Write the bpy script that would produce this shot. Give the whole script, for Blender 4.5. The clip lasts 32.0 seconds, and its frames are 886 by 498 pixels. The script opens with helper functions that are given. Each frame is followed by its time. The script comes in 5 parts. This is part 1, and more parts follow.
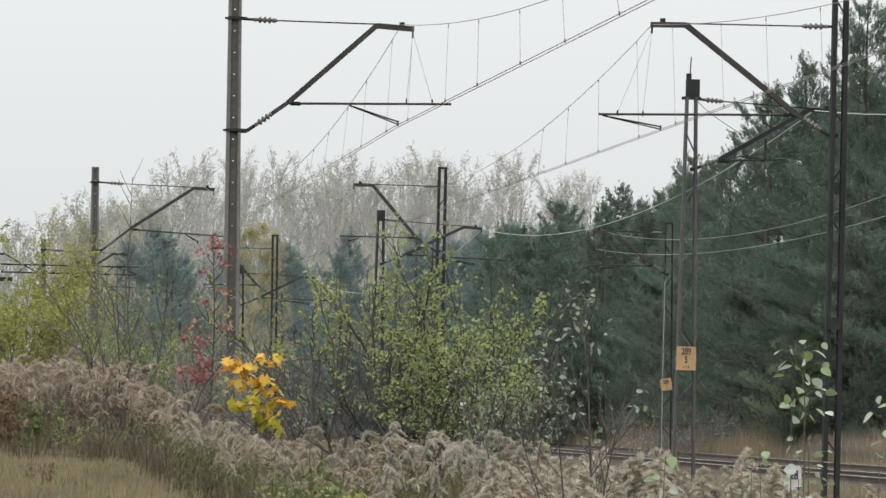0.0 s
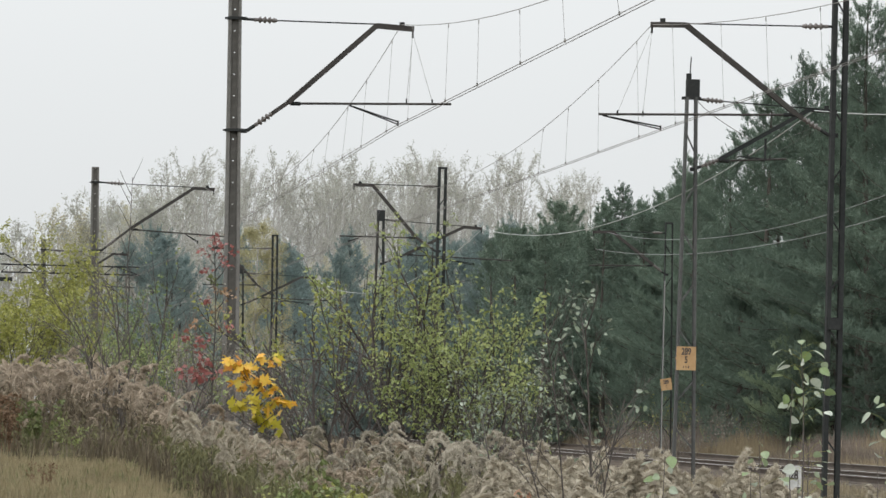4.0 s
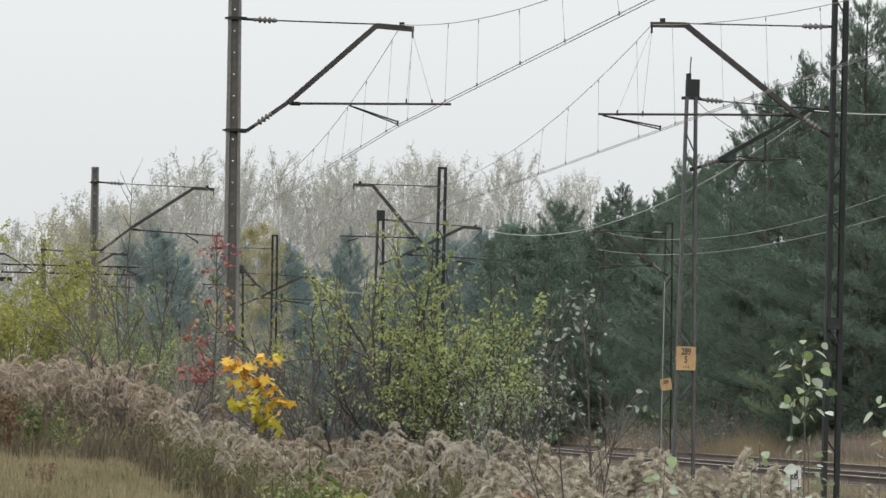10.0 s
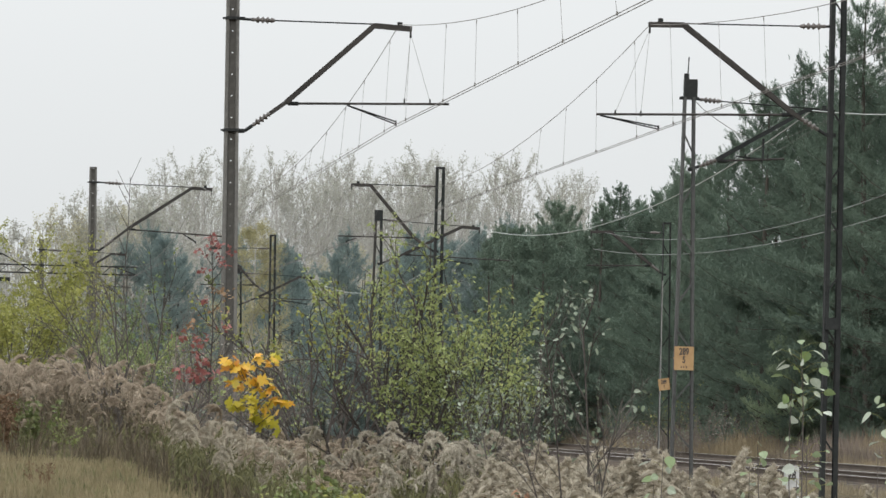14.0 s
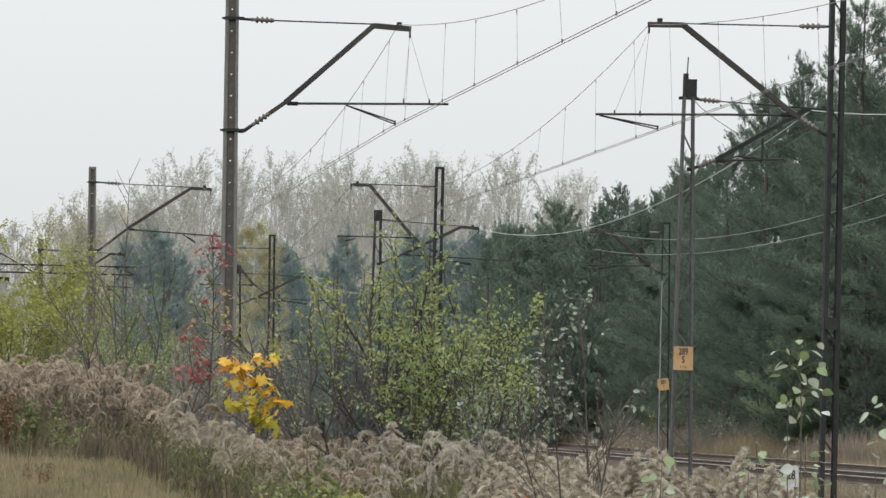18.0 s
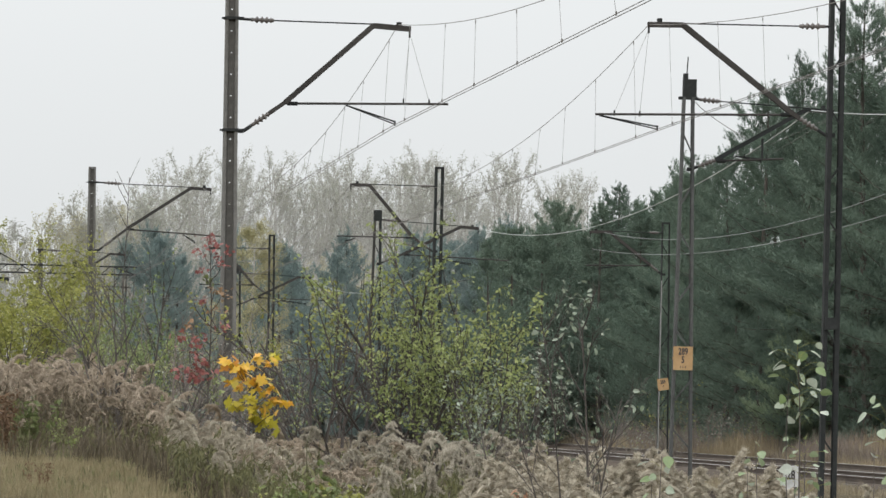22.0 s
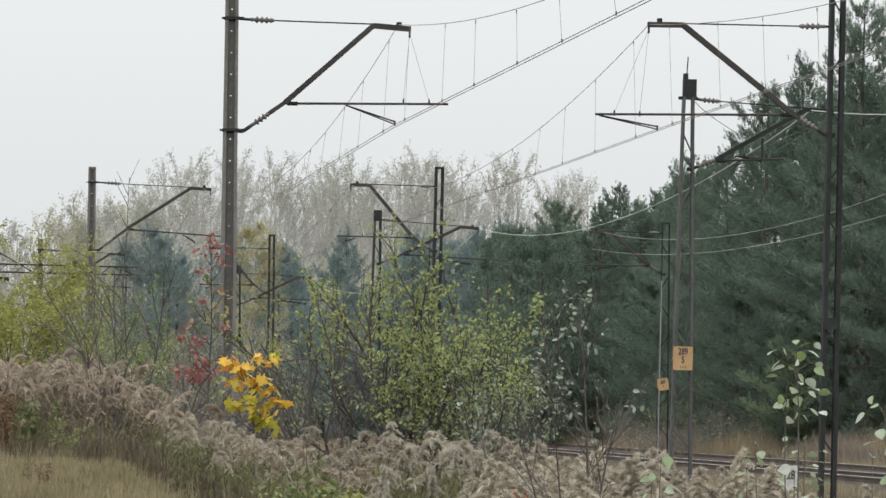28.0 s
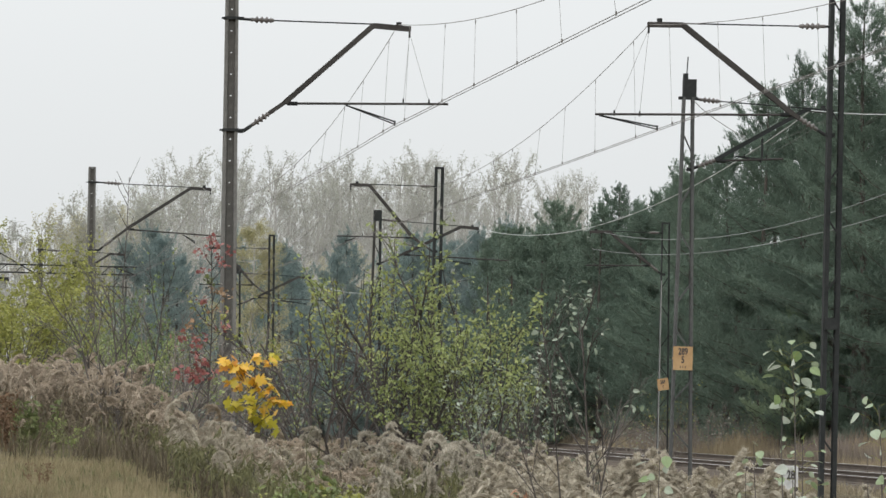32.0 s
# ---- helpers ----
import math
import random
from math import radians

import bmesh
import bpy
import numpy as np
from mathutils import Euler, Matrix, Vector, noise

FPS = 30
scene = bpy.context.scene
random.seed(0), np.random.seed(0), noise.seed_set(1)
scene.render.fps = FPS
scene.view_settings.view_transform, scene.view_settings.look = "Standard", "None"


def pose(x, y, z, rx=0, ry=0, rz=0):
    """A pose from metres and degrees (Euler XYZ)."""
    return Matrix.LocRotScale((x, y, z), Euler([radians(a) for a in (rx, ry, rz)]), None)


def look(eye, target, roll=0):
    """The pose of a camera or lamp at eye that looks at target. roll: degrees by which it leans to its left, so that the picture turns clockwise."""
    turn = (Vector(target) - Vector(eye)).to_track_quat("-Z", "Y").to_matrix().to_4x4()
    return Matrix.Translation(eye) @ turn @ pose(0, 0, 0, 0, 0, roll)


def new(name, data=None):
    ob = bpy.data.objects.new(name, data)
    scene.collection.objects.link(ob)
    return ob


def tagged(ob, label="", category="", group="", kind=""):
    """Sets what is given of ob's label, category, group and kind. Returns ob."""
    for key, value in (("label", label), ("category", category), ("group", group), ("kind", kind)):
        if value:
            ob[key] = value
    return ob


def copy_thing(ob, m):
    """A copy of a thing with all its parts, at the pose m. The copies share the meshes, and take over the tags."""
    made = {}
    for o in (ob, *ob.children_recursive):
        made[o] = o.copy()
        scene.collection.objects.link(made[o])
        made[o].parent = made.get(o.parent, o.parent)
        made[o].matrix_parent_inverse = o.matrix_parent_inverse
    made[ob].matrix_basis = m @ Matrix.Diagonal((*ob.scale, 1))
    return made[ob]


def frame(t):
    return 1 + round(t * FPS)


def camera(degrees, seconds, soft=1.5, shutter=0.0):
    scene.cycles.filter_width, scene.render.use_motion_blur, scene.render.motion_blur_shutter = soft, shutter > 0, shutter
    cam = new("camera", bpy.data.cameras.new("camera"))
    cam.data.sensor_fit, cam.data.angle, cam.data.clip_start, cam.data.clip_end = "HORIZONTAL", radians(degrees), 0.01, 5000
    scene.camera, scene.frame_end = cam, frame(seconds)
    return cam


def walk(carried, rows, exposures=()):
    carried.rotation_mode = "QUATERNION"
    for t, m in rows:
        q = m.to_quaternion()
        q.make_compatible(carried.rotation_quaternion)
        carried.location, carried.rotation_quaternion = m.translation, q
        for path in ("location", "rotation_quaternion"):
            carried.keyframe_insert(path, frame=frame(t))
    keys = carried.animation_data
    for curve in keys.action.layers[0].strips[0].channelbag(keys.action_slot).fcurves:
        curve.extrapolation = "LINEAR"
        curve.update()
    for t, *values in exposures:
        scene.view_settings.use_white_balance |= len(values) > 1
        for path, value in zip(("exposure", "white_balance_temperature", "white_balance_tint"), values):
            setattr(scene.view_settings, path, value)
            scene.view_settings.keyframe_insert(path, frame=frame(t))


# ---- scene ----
# Camera on a tripod beside a railway line; X across the tracks, Y along them, Z up from a level near the rail heads.
cam = camera(10.15, 32.0, soft=1.5)
EYE = Vector((0.0, 0.0, 0.78))
AIM = Vector((11.1406, 99.3202, 4.1545))
# Small turns of the head (thousandths of a degree): time, pan.
PAN = [(0, -36), (9, -36), (10, -34), (11, -32), (11.5, -30), (12, -19), (12.5, -30), (13, -12), (13.5, -2), (14, -11),
       (14.5, -9), (16.5, -2), (17, -9), (17.5, -3), (18.5, -3), (20, 0), (23, 0), (26, 1), (29, 0), (32, 1)]


def aimed(pan):
    turn = Matrix.Rotation(radians(pan / 1000), 4, "Z")
    return look(EYE, EYE + (turn @ (AIM - EYE)), 0.70)


walk(cam, [(t, aimed(-p)) for t, p in PAN], [(0, 0.085), (32, 0.085)])

# ---- light: a bright, even overcast sky ----
world = bpy.data.worlds.new("overcast_sky")
scene.world = world
world.use_nodes = True
wn, wl = world.node_tree.nodes, world.node_tree.links
wn.clear()
sky = wn.new("ShaderNodeTexSky")
sky.sky_type, sky.sun_disc = "NISHITA", False
sky.sun_elevation, sky.sun_rotation = radians(38), radians(215)
sky.air_density, sky.dust_density = 1.0, 6.0
soften = wn.new("ShaderNodeHueSaturation")
soften.inputs["Saturation"].default_value = 0.2
soften.inputs["Value"].default_value = 0.06
cloud = wn.new("ShaderNodeMix")
cloud.data_type = "RGBA"
cloud.inputs["Factor"].default_value = 0.88
cloud.inputs["B"].default_value = (0.875, 0.902, 0.912, 1)
back = wn.new("ShaderNodeBackground")
# An overcast sky grows brighter from the horizon to the zenith.
place, axes = wn.new("ShaderNodeTexCoord"), wn.new("ShaderNodeSeparateXYZ")
over, rise = wn.new("ShaderNodeMath"), wn.new("ShaderNodeMath")
over.operation, rise.operation = "MAXIMUM", "MULTIPLY_ADD"
over.inputs[1].default_value, rise.inputs[1].default_value, rise.inputs[2].default_value = 0.0, 1.7, 0.862
wl.new(place.outputs["Generated"], axes.inputs[0])
wl.new(axes.outputs["Z"], over.inputs[0])
wl.new(over.outputs[0], rise.inputs[0])
wl.new(rise.outputs[0], back.inputs["Strength"])
wout = wn.new("ShaderNodeOutputWorld")
wl.new(sky.outputs[0], soften.inputs["Color"])
wl.new(soften.outputs[0], cloud.inputs["A"])
wl.new(cloud.outputs["Result"], back.inputs["Color"])
wl.new(back.outputs[0], wout.inputs["Surface"])
sun = new("sun", bpy.data.lights.new("sun", "SUN"))
sun.data.energy, sun.data.angle, sun.data.color = 0.6, radians(40), (1.0, 0.985, 0.955)
sun.matrix_world = look((-22, -50, 62), (8, 60, 0))


# ---- materials ----
def surface(name, dark, light, rough=0.8, grain=8.0, blotch=0.8, bump=0.3, metal=0.0, island=0.0, thin=0.0, third=None, each=0.0, shine=0.5):
    """Two colours mixed by noise at two scales; island: share of the mix that changes from piece to piece; thin: light let through."""
    m = bpy.data.materials.new(name)
    m.use_nodes = True
    n, l = m.node_tree.nodes, m.node_tree.links
    b = n["Principled BSDF"]
    co = n.new("ShaderNodeTexCoord")
    fine, coarse = n.new("ShaderNodeTexNoise"), n.new("ShaderNodeTexNoise")
    fine.inputs["Scale"].default_value, fine.inputs["Detail"].default_value = grain, 6
    coarse.inputs["Scale"].default_value, coarse.inputs["Detail"].default_value = blotch, 3
    for t in (fine, coarse):
        l.new(co.outputs["Object"], t.inputs["Vector"])
    add = n.new("ShaderNodeMath")
    add.operation = "MULTIPLY_ADD"
    add.inputs[1].default_value = 0.5
    half = n.new("ShaderNodeMath")
    half.operation = "MULTIPLY"
    half.inputs[1].default_value = 0.5
    l.new(coarse.outputs["Fac"], half.inputs[0])
    l.new(fine.outputs["Fac"], add.inputs[0])
    l.new(half.outputs[0], add.inputs[2])
    stretch = n.new("ShaderNodeMapRange")
    stretch.inputs["From Min"].default_value, stretch.inputs["From Max"].default_value = 0.32, 0.68
    l.new(add.outputs[0], stretch.inputs["Value"])
    value = stretch.outputs["Result"]
    if island:
        geo = n.new("ShaderNodeNewGeometry")
        mix = n.new("ShaderNodeMix")
        mix.inputs["Factor"].default_value = island
        l.new(value, mix.inputs["A"])
        l.new(geo.outputs["Random Per Island"], mix.inputs["B"])
        value = mix.outputs["Result"]
    if each:
        info = n.new("ShaderNodeObjectInfo")
        mix2 = n.new("ShaderNodeMix")
        mix2.inputs["Factor"].default_value = each
        l.new(value, mix2.inputs["A"])
        l.new(info.outputs["Random"], mix2.inputs["B"])
        value = mix2.outputs["Result"]
    b.inputs["Specular IOR Level"].default_value = shine
    ramp = n.new("ShaderNodeValToRGB")
    ramp.color_ramp.elements[0].color, ramp.color_ramp.elements[1].color = (*dark, 1), (*light, 1)
    if third:
        ramp.color_ramp.elements.new(0.78).color = (*light, 1)
        ramp.color_ramp.elements[2].color = (*third, 1)
    l.new(value, ramp.inputs["Fac"])
    l.new(ramp.outputs["Color"], b.inputs["Base Color"])
    b.inputs["Roughness"].default_value, b.inputs["Metallic"].default_value = rough, metal
    if bump:
        bp = n.new("ShaderNodeBump")
        bp.inputs["Strength"].default_value, bp.inputs["Distance"].default_value = bump, 0.02
        l.new(fine.outputs["Fac"], bp.inputs["Height"])
        l.new(bp.outputs["Normal"], b.inputs["Normal"])
    if thin:
        tr, ms = n.new("ShaderNodeBsdfTranslucent"), n.new("ShaderNodeMixShader")
        ms.inputs["Fac"].default_value = thin
        l.new(ramp.outputs["Color"], tr.inputs["Color"])
        l.new(b.outputs[0], ms.inputs[1])
        l.new(tr.outputs[0], ms.inputs[2])
        l.new(ms.outputs[0], n["Material Output"].inputs["Surface"])
    return m


SOIL = surface("soil_and_litter", (0.05, 0.041, 0.028), (0.135, 0.11, 0.07), 0.95, 6, 0.5, 0.6, shine=0.03)
BALLAST = surface("brown_ballast", (0.0328, 0.0254, 0.0197), (0.119, 0.0918, 0.0681), 0.9, 30, 2, 0.8, shine=0.15)
CONCRETE = surface("weathered_concrete", (0.093, 0.0902, 0.0828), (0.177, 0.171, 0.158), 0.85, 14, 0.9, 0.3)
# Darker than the flanges: the recess's shade and dirt are put into the colour.
SHADED_WEB = surface("shaded_dirty_web_concrete", (0.054, 0.0513, 0.0459), (0.108, 0.103, 0.0927), 0.85, 14, 0.9, 0.3)
STEEL = surface("dark_painted_steel", (0.014, 0.0158, 0.0158), (0.037, 0.039, 0.038), 0.7, 20, 1.5, 0.2, shine=0.15)
RUSTY = surface("rusty_brown_steel", (0.026, 0.0245, 0.023), (0.064, 0.058, 0.053), 0.75, 18, 1.2, 0.2, shine=0.2)
GREY_STEEL = surface("grey_weathered_steel", (0.04, 0.0415, 0.041), (0.10, 0.101, 0.097), 0.7, 18, 1.2, 0.2, shine=0.3)
PALE_LEG = surface("pale_galvanised_leg", (0.17, 0.17, 0.16), (0.30, 0.30, 0.285), 0.5, 20, 2, 0.1)
GALVA = surface("dull_galvanised_steel", (0.13, 0.125, 0.12), (0.24, 0.23, 0.21), 0.5, 20, 2, 0.1, 0.3)
COPPER = surface("tarnished_copper_wire", (0.14, 0.13, 0.12), (0.26, 0.24, 0.22), 0.5, 10, 1, 0.0, 0.3)
PALE_CABLE = surface("dull_aluminium_cable", (0.17, 0.18, 0.175), (0.28, 0.29, 0.285), 0.5, 10, 1, 0.0, 0.3)
BRIGHT_CABLE = surface("bright_aluminium_cable", (0.40, 0.42, 0.40), (0.55, 0.57, 0.55), 0.5, 10, 1, 0.0)
BROWN_LEAF = surface("orange_brown_dead_leaves", (0.26, 0.13, 0.07), (0.48, 0.27, 0.17), 0.7, 8, 2, 0, 0, 0.6, 0.25)
PORCELAIN = surface("brown_grey_porcelain", (0.07, 0.06, 0.055), (0.15, 0.135, 0.125), 0.35, 20, 2, 0.0)
RAIL_RUST = surface("dull_brown_rail_rust", (0.0553, 0.0442, 0.0365), (0.128, 0.1, 0.0808), 0.8, 15, 1, 0.1, shine=0.2)
RAILTOP = surface("worn_rail_steel", (0.289, 0.272, 0.255), (0.493, 0.476, 0.459), 0.35, 15, 1, 0.05, 0.4)
SLEEPER = surface("old_concrete_sleeper", (0.0984, 0.0861, 0.0738), (0.18, 0.164, 0.143), 0.9, 15, 2, 0.3)
PLATE = surface("faded_orange_enamel", (0.326, 0.2, 0.093), (0.446, 0.293, 0.149), 0.6, 9, 2, 0.05, shine=0.3)
WHITE = surface("chipped_white_paint", (0.331, 0.331, 0.322), (0.644, 0.644, 0.626), 0.6, 9, 4, 0.1)
BLACK = surface("black_paint", (0.02, 0.018, 0.016), (0.06, 0.05, 0.045), 0.6, 20, 2, 0.0)
BARK = surface("grey_brown_bark", (0.054, 0.0468, 0.0423), (0.135, 0.117, 0.104), 0.9, 25, 3, 0.3)
DARKBARK = surface("dark_wet_bark", (0.035, 0.029, 0.026), (0.095, 0.08, 0.07), 0.85, 25, 3, 0.3)
# Bark of the far trees, lightened so that its colour carries the haze.
HAZED_BARK = surface("haze_paled_birch_bark", (0.312, 0.303, 0.281), (0.501, 0.488, 0.458), 0.9, 25, 3, 0.1)
BRUSH = surface("grey_brown_brushwood", (0.128, 0.106, 0.0892), (0.255, 0.221, 0.191), 0.9, 25, 3, 0.1)
PINEBARK = surface("flaky_pine_bark", (0.04, 0.037, 0.032), (0.1, 0.086, 0.07), 0.9, 12, 1, 0.4)
NEEDLES = surface("pine_needles", (0.0728, 0.111, 0.0892), (0.196, 0.255, 0.191), 0.6, 1.2, 0.3, 0, 0, 0.2, 0.22, each=0.3, shine=0.2)
PALE_NEEDLES = surface("yellowish_pine_needles", (0.12, 0.17, 0.11), (0.32, 0.39, 0.25), 0.6, 1.2, 0.3, 0, 0, 0.2, 0.3, shine=0.2)
# Paler and bluer than the near pines: haze is put into the colour.
HAZED_NEEDLES = surface("haze_tinted_conifer_needles", (0.15, 0.205, 0.205), (0.25, 0.31, 0.29), 0.7, 1.2, 0.3, 0, 0, 0.2, 0.35, shine=0.2)
LEAF_YG = surface("yellow_green_leaves", (0.18, 0.2, 0.05), (0.43, 0.425, 0.118), 0.5, 4, 0.9, 0, 0, 0.6, 0.4)
LEAF_GREEN = surface("fresh_green_leaves", (0.109, 0.16, 0.0588), (0.252, 0.319, 0.126), 0.5, 4, 0.8, 0, 0, 0.6, 0.4)
LEAF_OLIVE = surface("olive_willow_leaves", (0.14, 0.185, 0.066), (0.35, 0.395, 0.152), 0.5, 4, 0.9, 0, 0, 0.65, 0.42, (0.42, 0.43, 0.165))
LEAF_PALE = surface("pale_backed_leaves", (0.104, 0.144, 0.072), (0.368, 0.416, 0.336), 0.45, 5, 1, 0, 0, 0.75, 0.3)
WEED_LEAF = surface("dull_green_weed_leaves", (0.0765, 0.102, 0.034), (0.204, 0.238, 0.085), 0.6, 5, 1, 0, 0, 0.6, 0.3)
LEAF_ASPEN = surface("pale_aspen_leaves", (0.162, 0.238, 0.068), (0.442, 0.493, 0.399), 0.35, 20, 4, 0, thin=0.3, each=0.85, third=(0.595, 0.629, 0.57))
LEAF_RED = surface("red_autumn_leaves", (0.19, 0.0593, 0.0554), (0.364, 0.134, 0.119), 0.5, 6, 1, 0, 0, 0.6, 0.35, (0.356, 0.206, 0.166))
LEAF_RUST = surface("rusty_brown_leaves", (0.16, 0.12, 0.07), (0.42, 0.26, 0.15), 0.6, 6, 1, 0, 0, 0.6, 0.35)
LEAF_MAPLE = surface("yellow_maple_leaves", (0.423, 0.376, 0.047), (0.752, 0.432, 0.047), 0.5, 8, 3, 0, 0, 0.75, 0.35, (0.752, 0.31, 0.141))
# Tan and straw: the far trees' haze is lightened into these leaf colours.
LEAF_TAN = surface("haze_paled_tan_leaves", (0.3, 0.305, 0.26), (0.477, 0.477, 0.415), 0.7, 4, 0.15, 0, 0, 0.6, 0.35)
LEAF_BIRCH = surface("yellow_olive_birch_leaves", (0.34, 0.315, 0.17), (0.47, 0.44, 0.26), 0.7, 4, 0.15, 0, 0, 0.3, 0.35)
LEAF_STRAW = surface("haze_paled_straw_leaves", (0.372, 0.349, 0.233), (0.539, 0.512, 0.372), 0.7, 4, 0.15, 0, 0, 0.6, 0.35)
FLUFF = surface("goldenrod_seed_fluff", (0.285, 0.25, 0.192), (0.63, 0.572, 0.465), 0.95, 9, 1.6, 0, 0, 0.2, 0.38)
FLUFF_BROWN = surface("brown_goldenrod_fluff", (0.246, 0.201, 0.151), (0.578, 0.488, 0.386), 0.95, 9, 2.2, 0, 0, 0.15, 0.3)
FLUFF_GREY = surface("grey_goldenrod_fluff", (0.246, 0.221, 0.172), (0.574, 0.525, 0.435), 0.95, 9, 2.2, 0, 0, 0.15, 0.35)
STALK = surface("dry_stalks_and_leaves", (0.066, 0.0528, 0.0378), (0.22, 0.18, 0.123), 0.9, 5, 0.5, 0, 0, 0.6, 0.25)
STALK_DARK = surface("dark_withered_weeds", (0.045, 0.037, 0.025), (0.145, 0.118, 0.072), 0.9, 5, 0.5, 0, 0, 0.6, 0.2)
STALK_GREEN = surface("half_green_stalks", (0.068, 0.068, 0.034), (0.23, 0.225, 0.106), 0.9, 5, 0.5, 0, 0, 0.6, 0.3)
GRASS = surface("yellowed_meadow_grass", (0.124, 0.1, 0.052), (0.37, 0.314, 0.188), 0.9, 4, 1.1, 0, 0, 0.35, 0.25)
RUST_WEED = surface("rust_brown_seed_heads", (0.095, 0.055, 0.033), (0.22, 0.14, 0.08), 0.9, 6, 1, 0, 0, 0.5, 0.2)
GRASS_GOLD = surface("golden_verge_grass", (0.187, 0.148, 0.0897), (0.367, 0.3, 0.195), 0.9, 0.7, 0.22, 0, 0, 0.2, 0.35)
WEED_BROWN = surface("purple_brown_weeds", (0.111, 0.0892, 0.0723), (0.246, 0.2, 0.166), 0.9, 0.7, 0.22, 0, 0, 0.3, 0.35)
GRASS_BROWN = surface("brown_verge_grass", (0.096, 0.08, 0.0576), (0.336, 0.284, 0.188), 0.9, 0.7, 0.22, 0, 0, 0.2, 0.35, (0.184, 0.196, 0.12))


# ---- mesh building ----
class Build:
    """Collects vertices and faces of one mesh."""

    def __init__(self):
        self.v, self.f, self.n, self.last = [], [], 0, None

    def add(self, verts, faces):
        verts = np.asarray(verts, dtype=np.float64).reshape(-1, 3)
        faces = np.asarray(faces, dtype=np.int64)
        self.v.append(verts)
        self.f.append(faces + self.n)
        self.n += len(verts)
        return self

    def stamp(self, verts, faces, spots, turns, sizes, lean=None):
        """Copies of one small shape: at spots, turned about Z, scaled."""
        k, nv = len(spots), len(verts)
        c, s = np.cos(turns)[:, None], np.sin(turns)[:, None]
        x, y, z = verts[:, 0][None], verts[:, 1][None], verts[:, 2][None]
        out = np.stack([(c * x - s * y), (s * x + c * y), np.repeat(z, k, 0)], -1) * np.asarray(sizes)[:, None, None]
        if lean is not None:
            out[:, :, 0] += lean[:, 0:1] * out[:, :, 2]
            out[:, :, 1] += lean[:, 1:2] * out[:, :, 2]
        out += np.asarray(spots)[:, None, :]
        f = faces[None] + (np.arange(k) * nv)[:, None, None]
        return self.add(out.reshape(-1, 3), f.reshape(-1, faces.shape[1]))

    def tube(self, pts, radii, sides=6):
        pts = np.asarray(pts, dtype=np.float64)
        m = len(pts)
        radii = np.broadcast_to(np.asarray(radii, dtype=np.float64), (m,))
        d = np.gradient(pts, axis=0)
        d /= np.linalg.norm(d, axis=1)[:, None] + 1e-12
        ref = np.where(np.abs(d[:, 2:3]) > 0.9, np.array([[1.0, 0, 0]]), np.array([[0, 0, 1.0]]))
        if np.abs(d[:, 2]).max() > 0.9:
            ref = np.repeat(np.array([[1.0, 0.02, 0]]), m, 0)
        a = np.cross(d, ref)
        a /= np.linalg.norm(a, axis=1)[:, None] + 1e-12
        b = np.cross(d, a)
        ang = np.arange(sides) * 2 * math.pi / sides
        ring = a[:, None] * np.cos(ang)[None, :, None] + b[:, None] * np.sin(ang)[None, :, None]
        v = pts[:, None] + ring * radii[:, None, None]
        i = np.arange(sides)
        j = (i + 1) % sides
        rows = [np.stack([r * sides + i, r * sides + j, (r + 1) * sides + j, (r + 1) * sides + i], 1) for r in range(m - 1)]
        self.last = (self.n, m, sides)
        self.add(v.reshape(-1, 3), np.concatenate(rows))
        if sides >= 6:
            for end, rev in ((0, False), (m - 1, True)):
                cap = v[end]
                k = np.arange(1, sides - 1)
                t = np.stack([np.zeros_like(k), k + 1, k] if not rev else [np.zeros_like(k), k, k + 1], 1)
                self.add(cap, t)
        return self

    def beam(self, p, q, w, h, up=(0, 1, 0)):
        """A bar of section w x h from p to q; h lies along up."""
        p, q, up = np.array(p, float), np.array(q, float), np.array(up, float)
        d = (q - p) / np.linalg.norm(q - p)
        s = np.cross(d, up)
        s /= np.linalg.norm(s)
        u = np.cross(s, d)
        c = [e + s * (w / 2 * i) + u * (h / 2 * j) for e in (p, q) for i, j in ((-1, -1), (1, -1), (1, 1), (-1, 1))]
        return self.add(c, [(0, 1, 2, 3), (7, 6, 5, 4), (0, 4, 5, 1), (1, 5, 6, 2), (2, 6, 7, 3), (3, 7, 4, 0)])

    def box(self, x, y, z, w, d, h):
        return self.beam((x, y, z - h / 2), (x, y, z + h / 2), w, d, (0, 1, 0))

    def leaves(self, spots, size, shape, droop=0.4, spread=1.0, rng=np.random):
        """Leaf blades of one outline at many spots, each turned and tilted by chance."""
        verts, faces = shape
        k, nv = len(spots), len(verts)
        az = rng.uniform(0, 2 * math.pi, k)
        pitch = rng.normal(-droop, 0.5 * spread, k)
        rollv = rng.normal(0, 0.8 * spread, k)
        fwd = np.stack([np.cos(az) * np.cos(pitch), np.sin(az) * np.cos(pitch), np.sin(pitch)], 1)
        side0 = np.stack([-np.sin(az), np.cos(az), np.zeros(k)], 1)
        up0 = np.cross(fwd, side0)
        side = side0 * np.cos(rollv)[:, None] + up0 * np.sin(rollv)[:, None]
        up = np.cross(fwd, side)
        sc = size * rng.uniform(0.65, 1.25, k)
        v = (fwd[:, None] * verts[None, :, 0:1] + side[:, None] * verts[None, :, 1:2] + up[:, None] * verts[None, :, 2:3]) * sc[:, None, None]
        v += np.asarray(spots)[:, None]
        f = faces[None] + (np.arange(k) * nv)[:, None, None]
        return self.add(v.reshape(-1, 3), f.reshape(-1, faces.shape[1]))

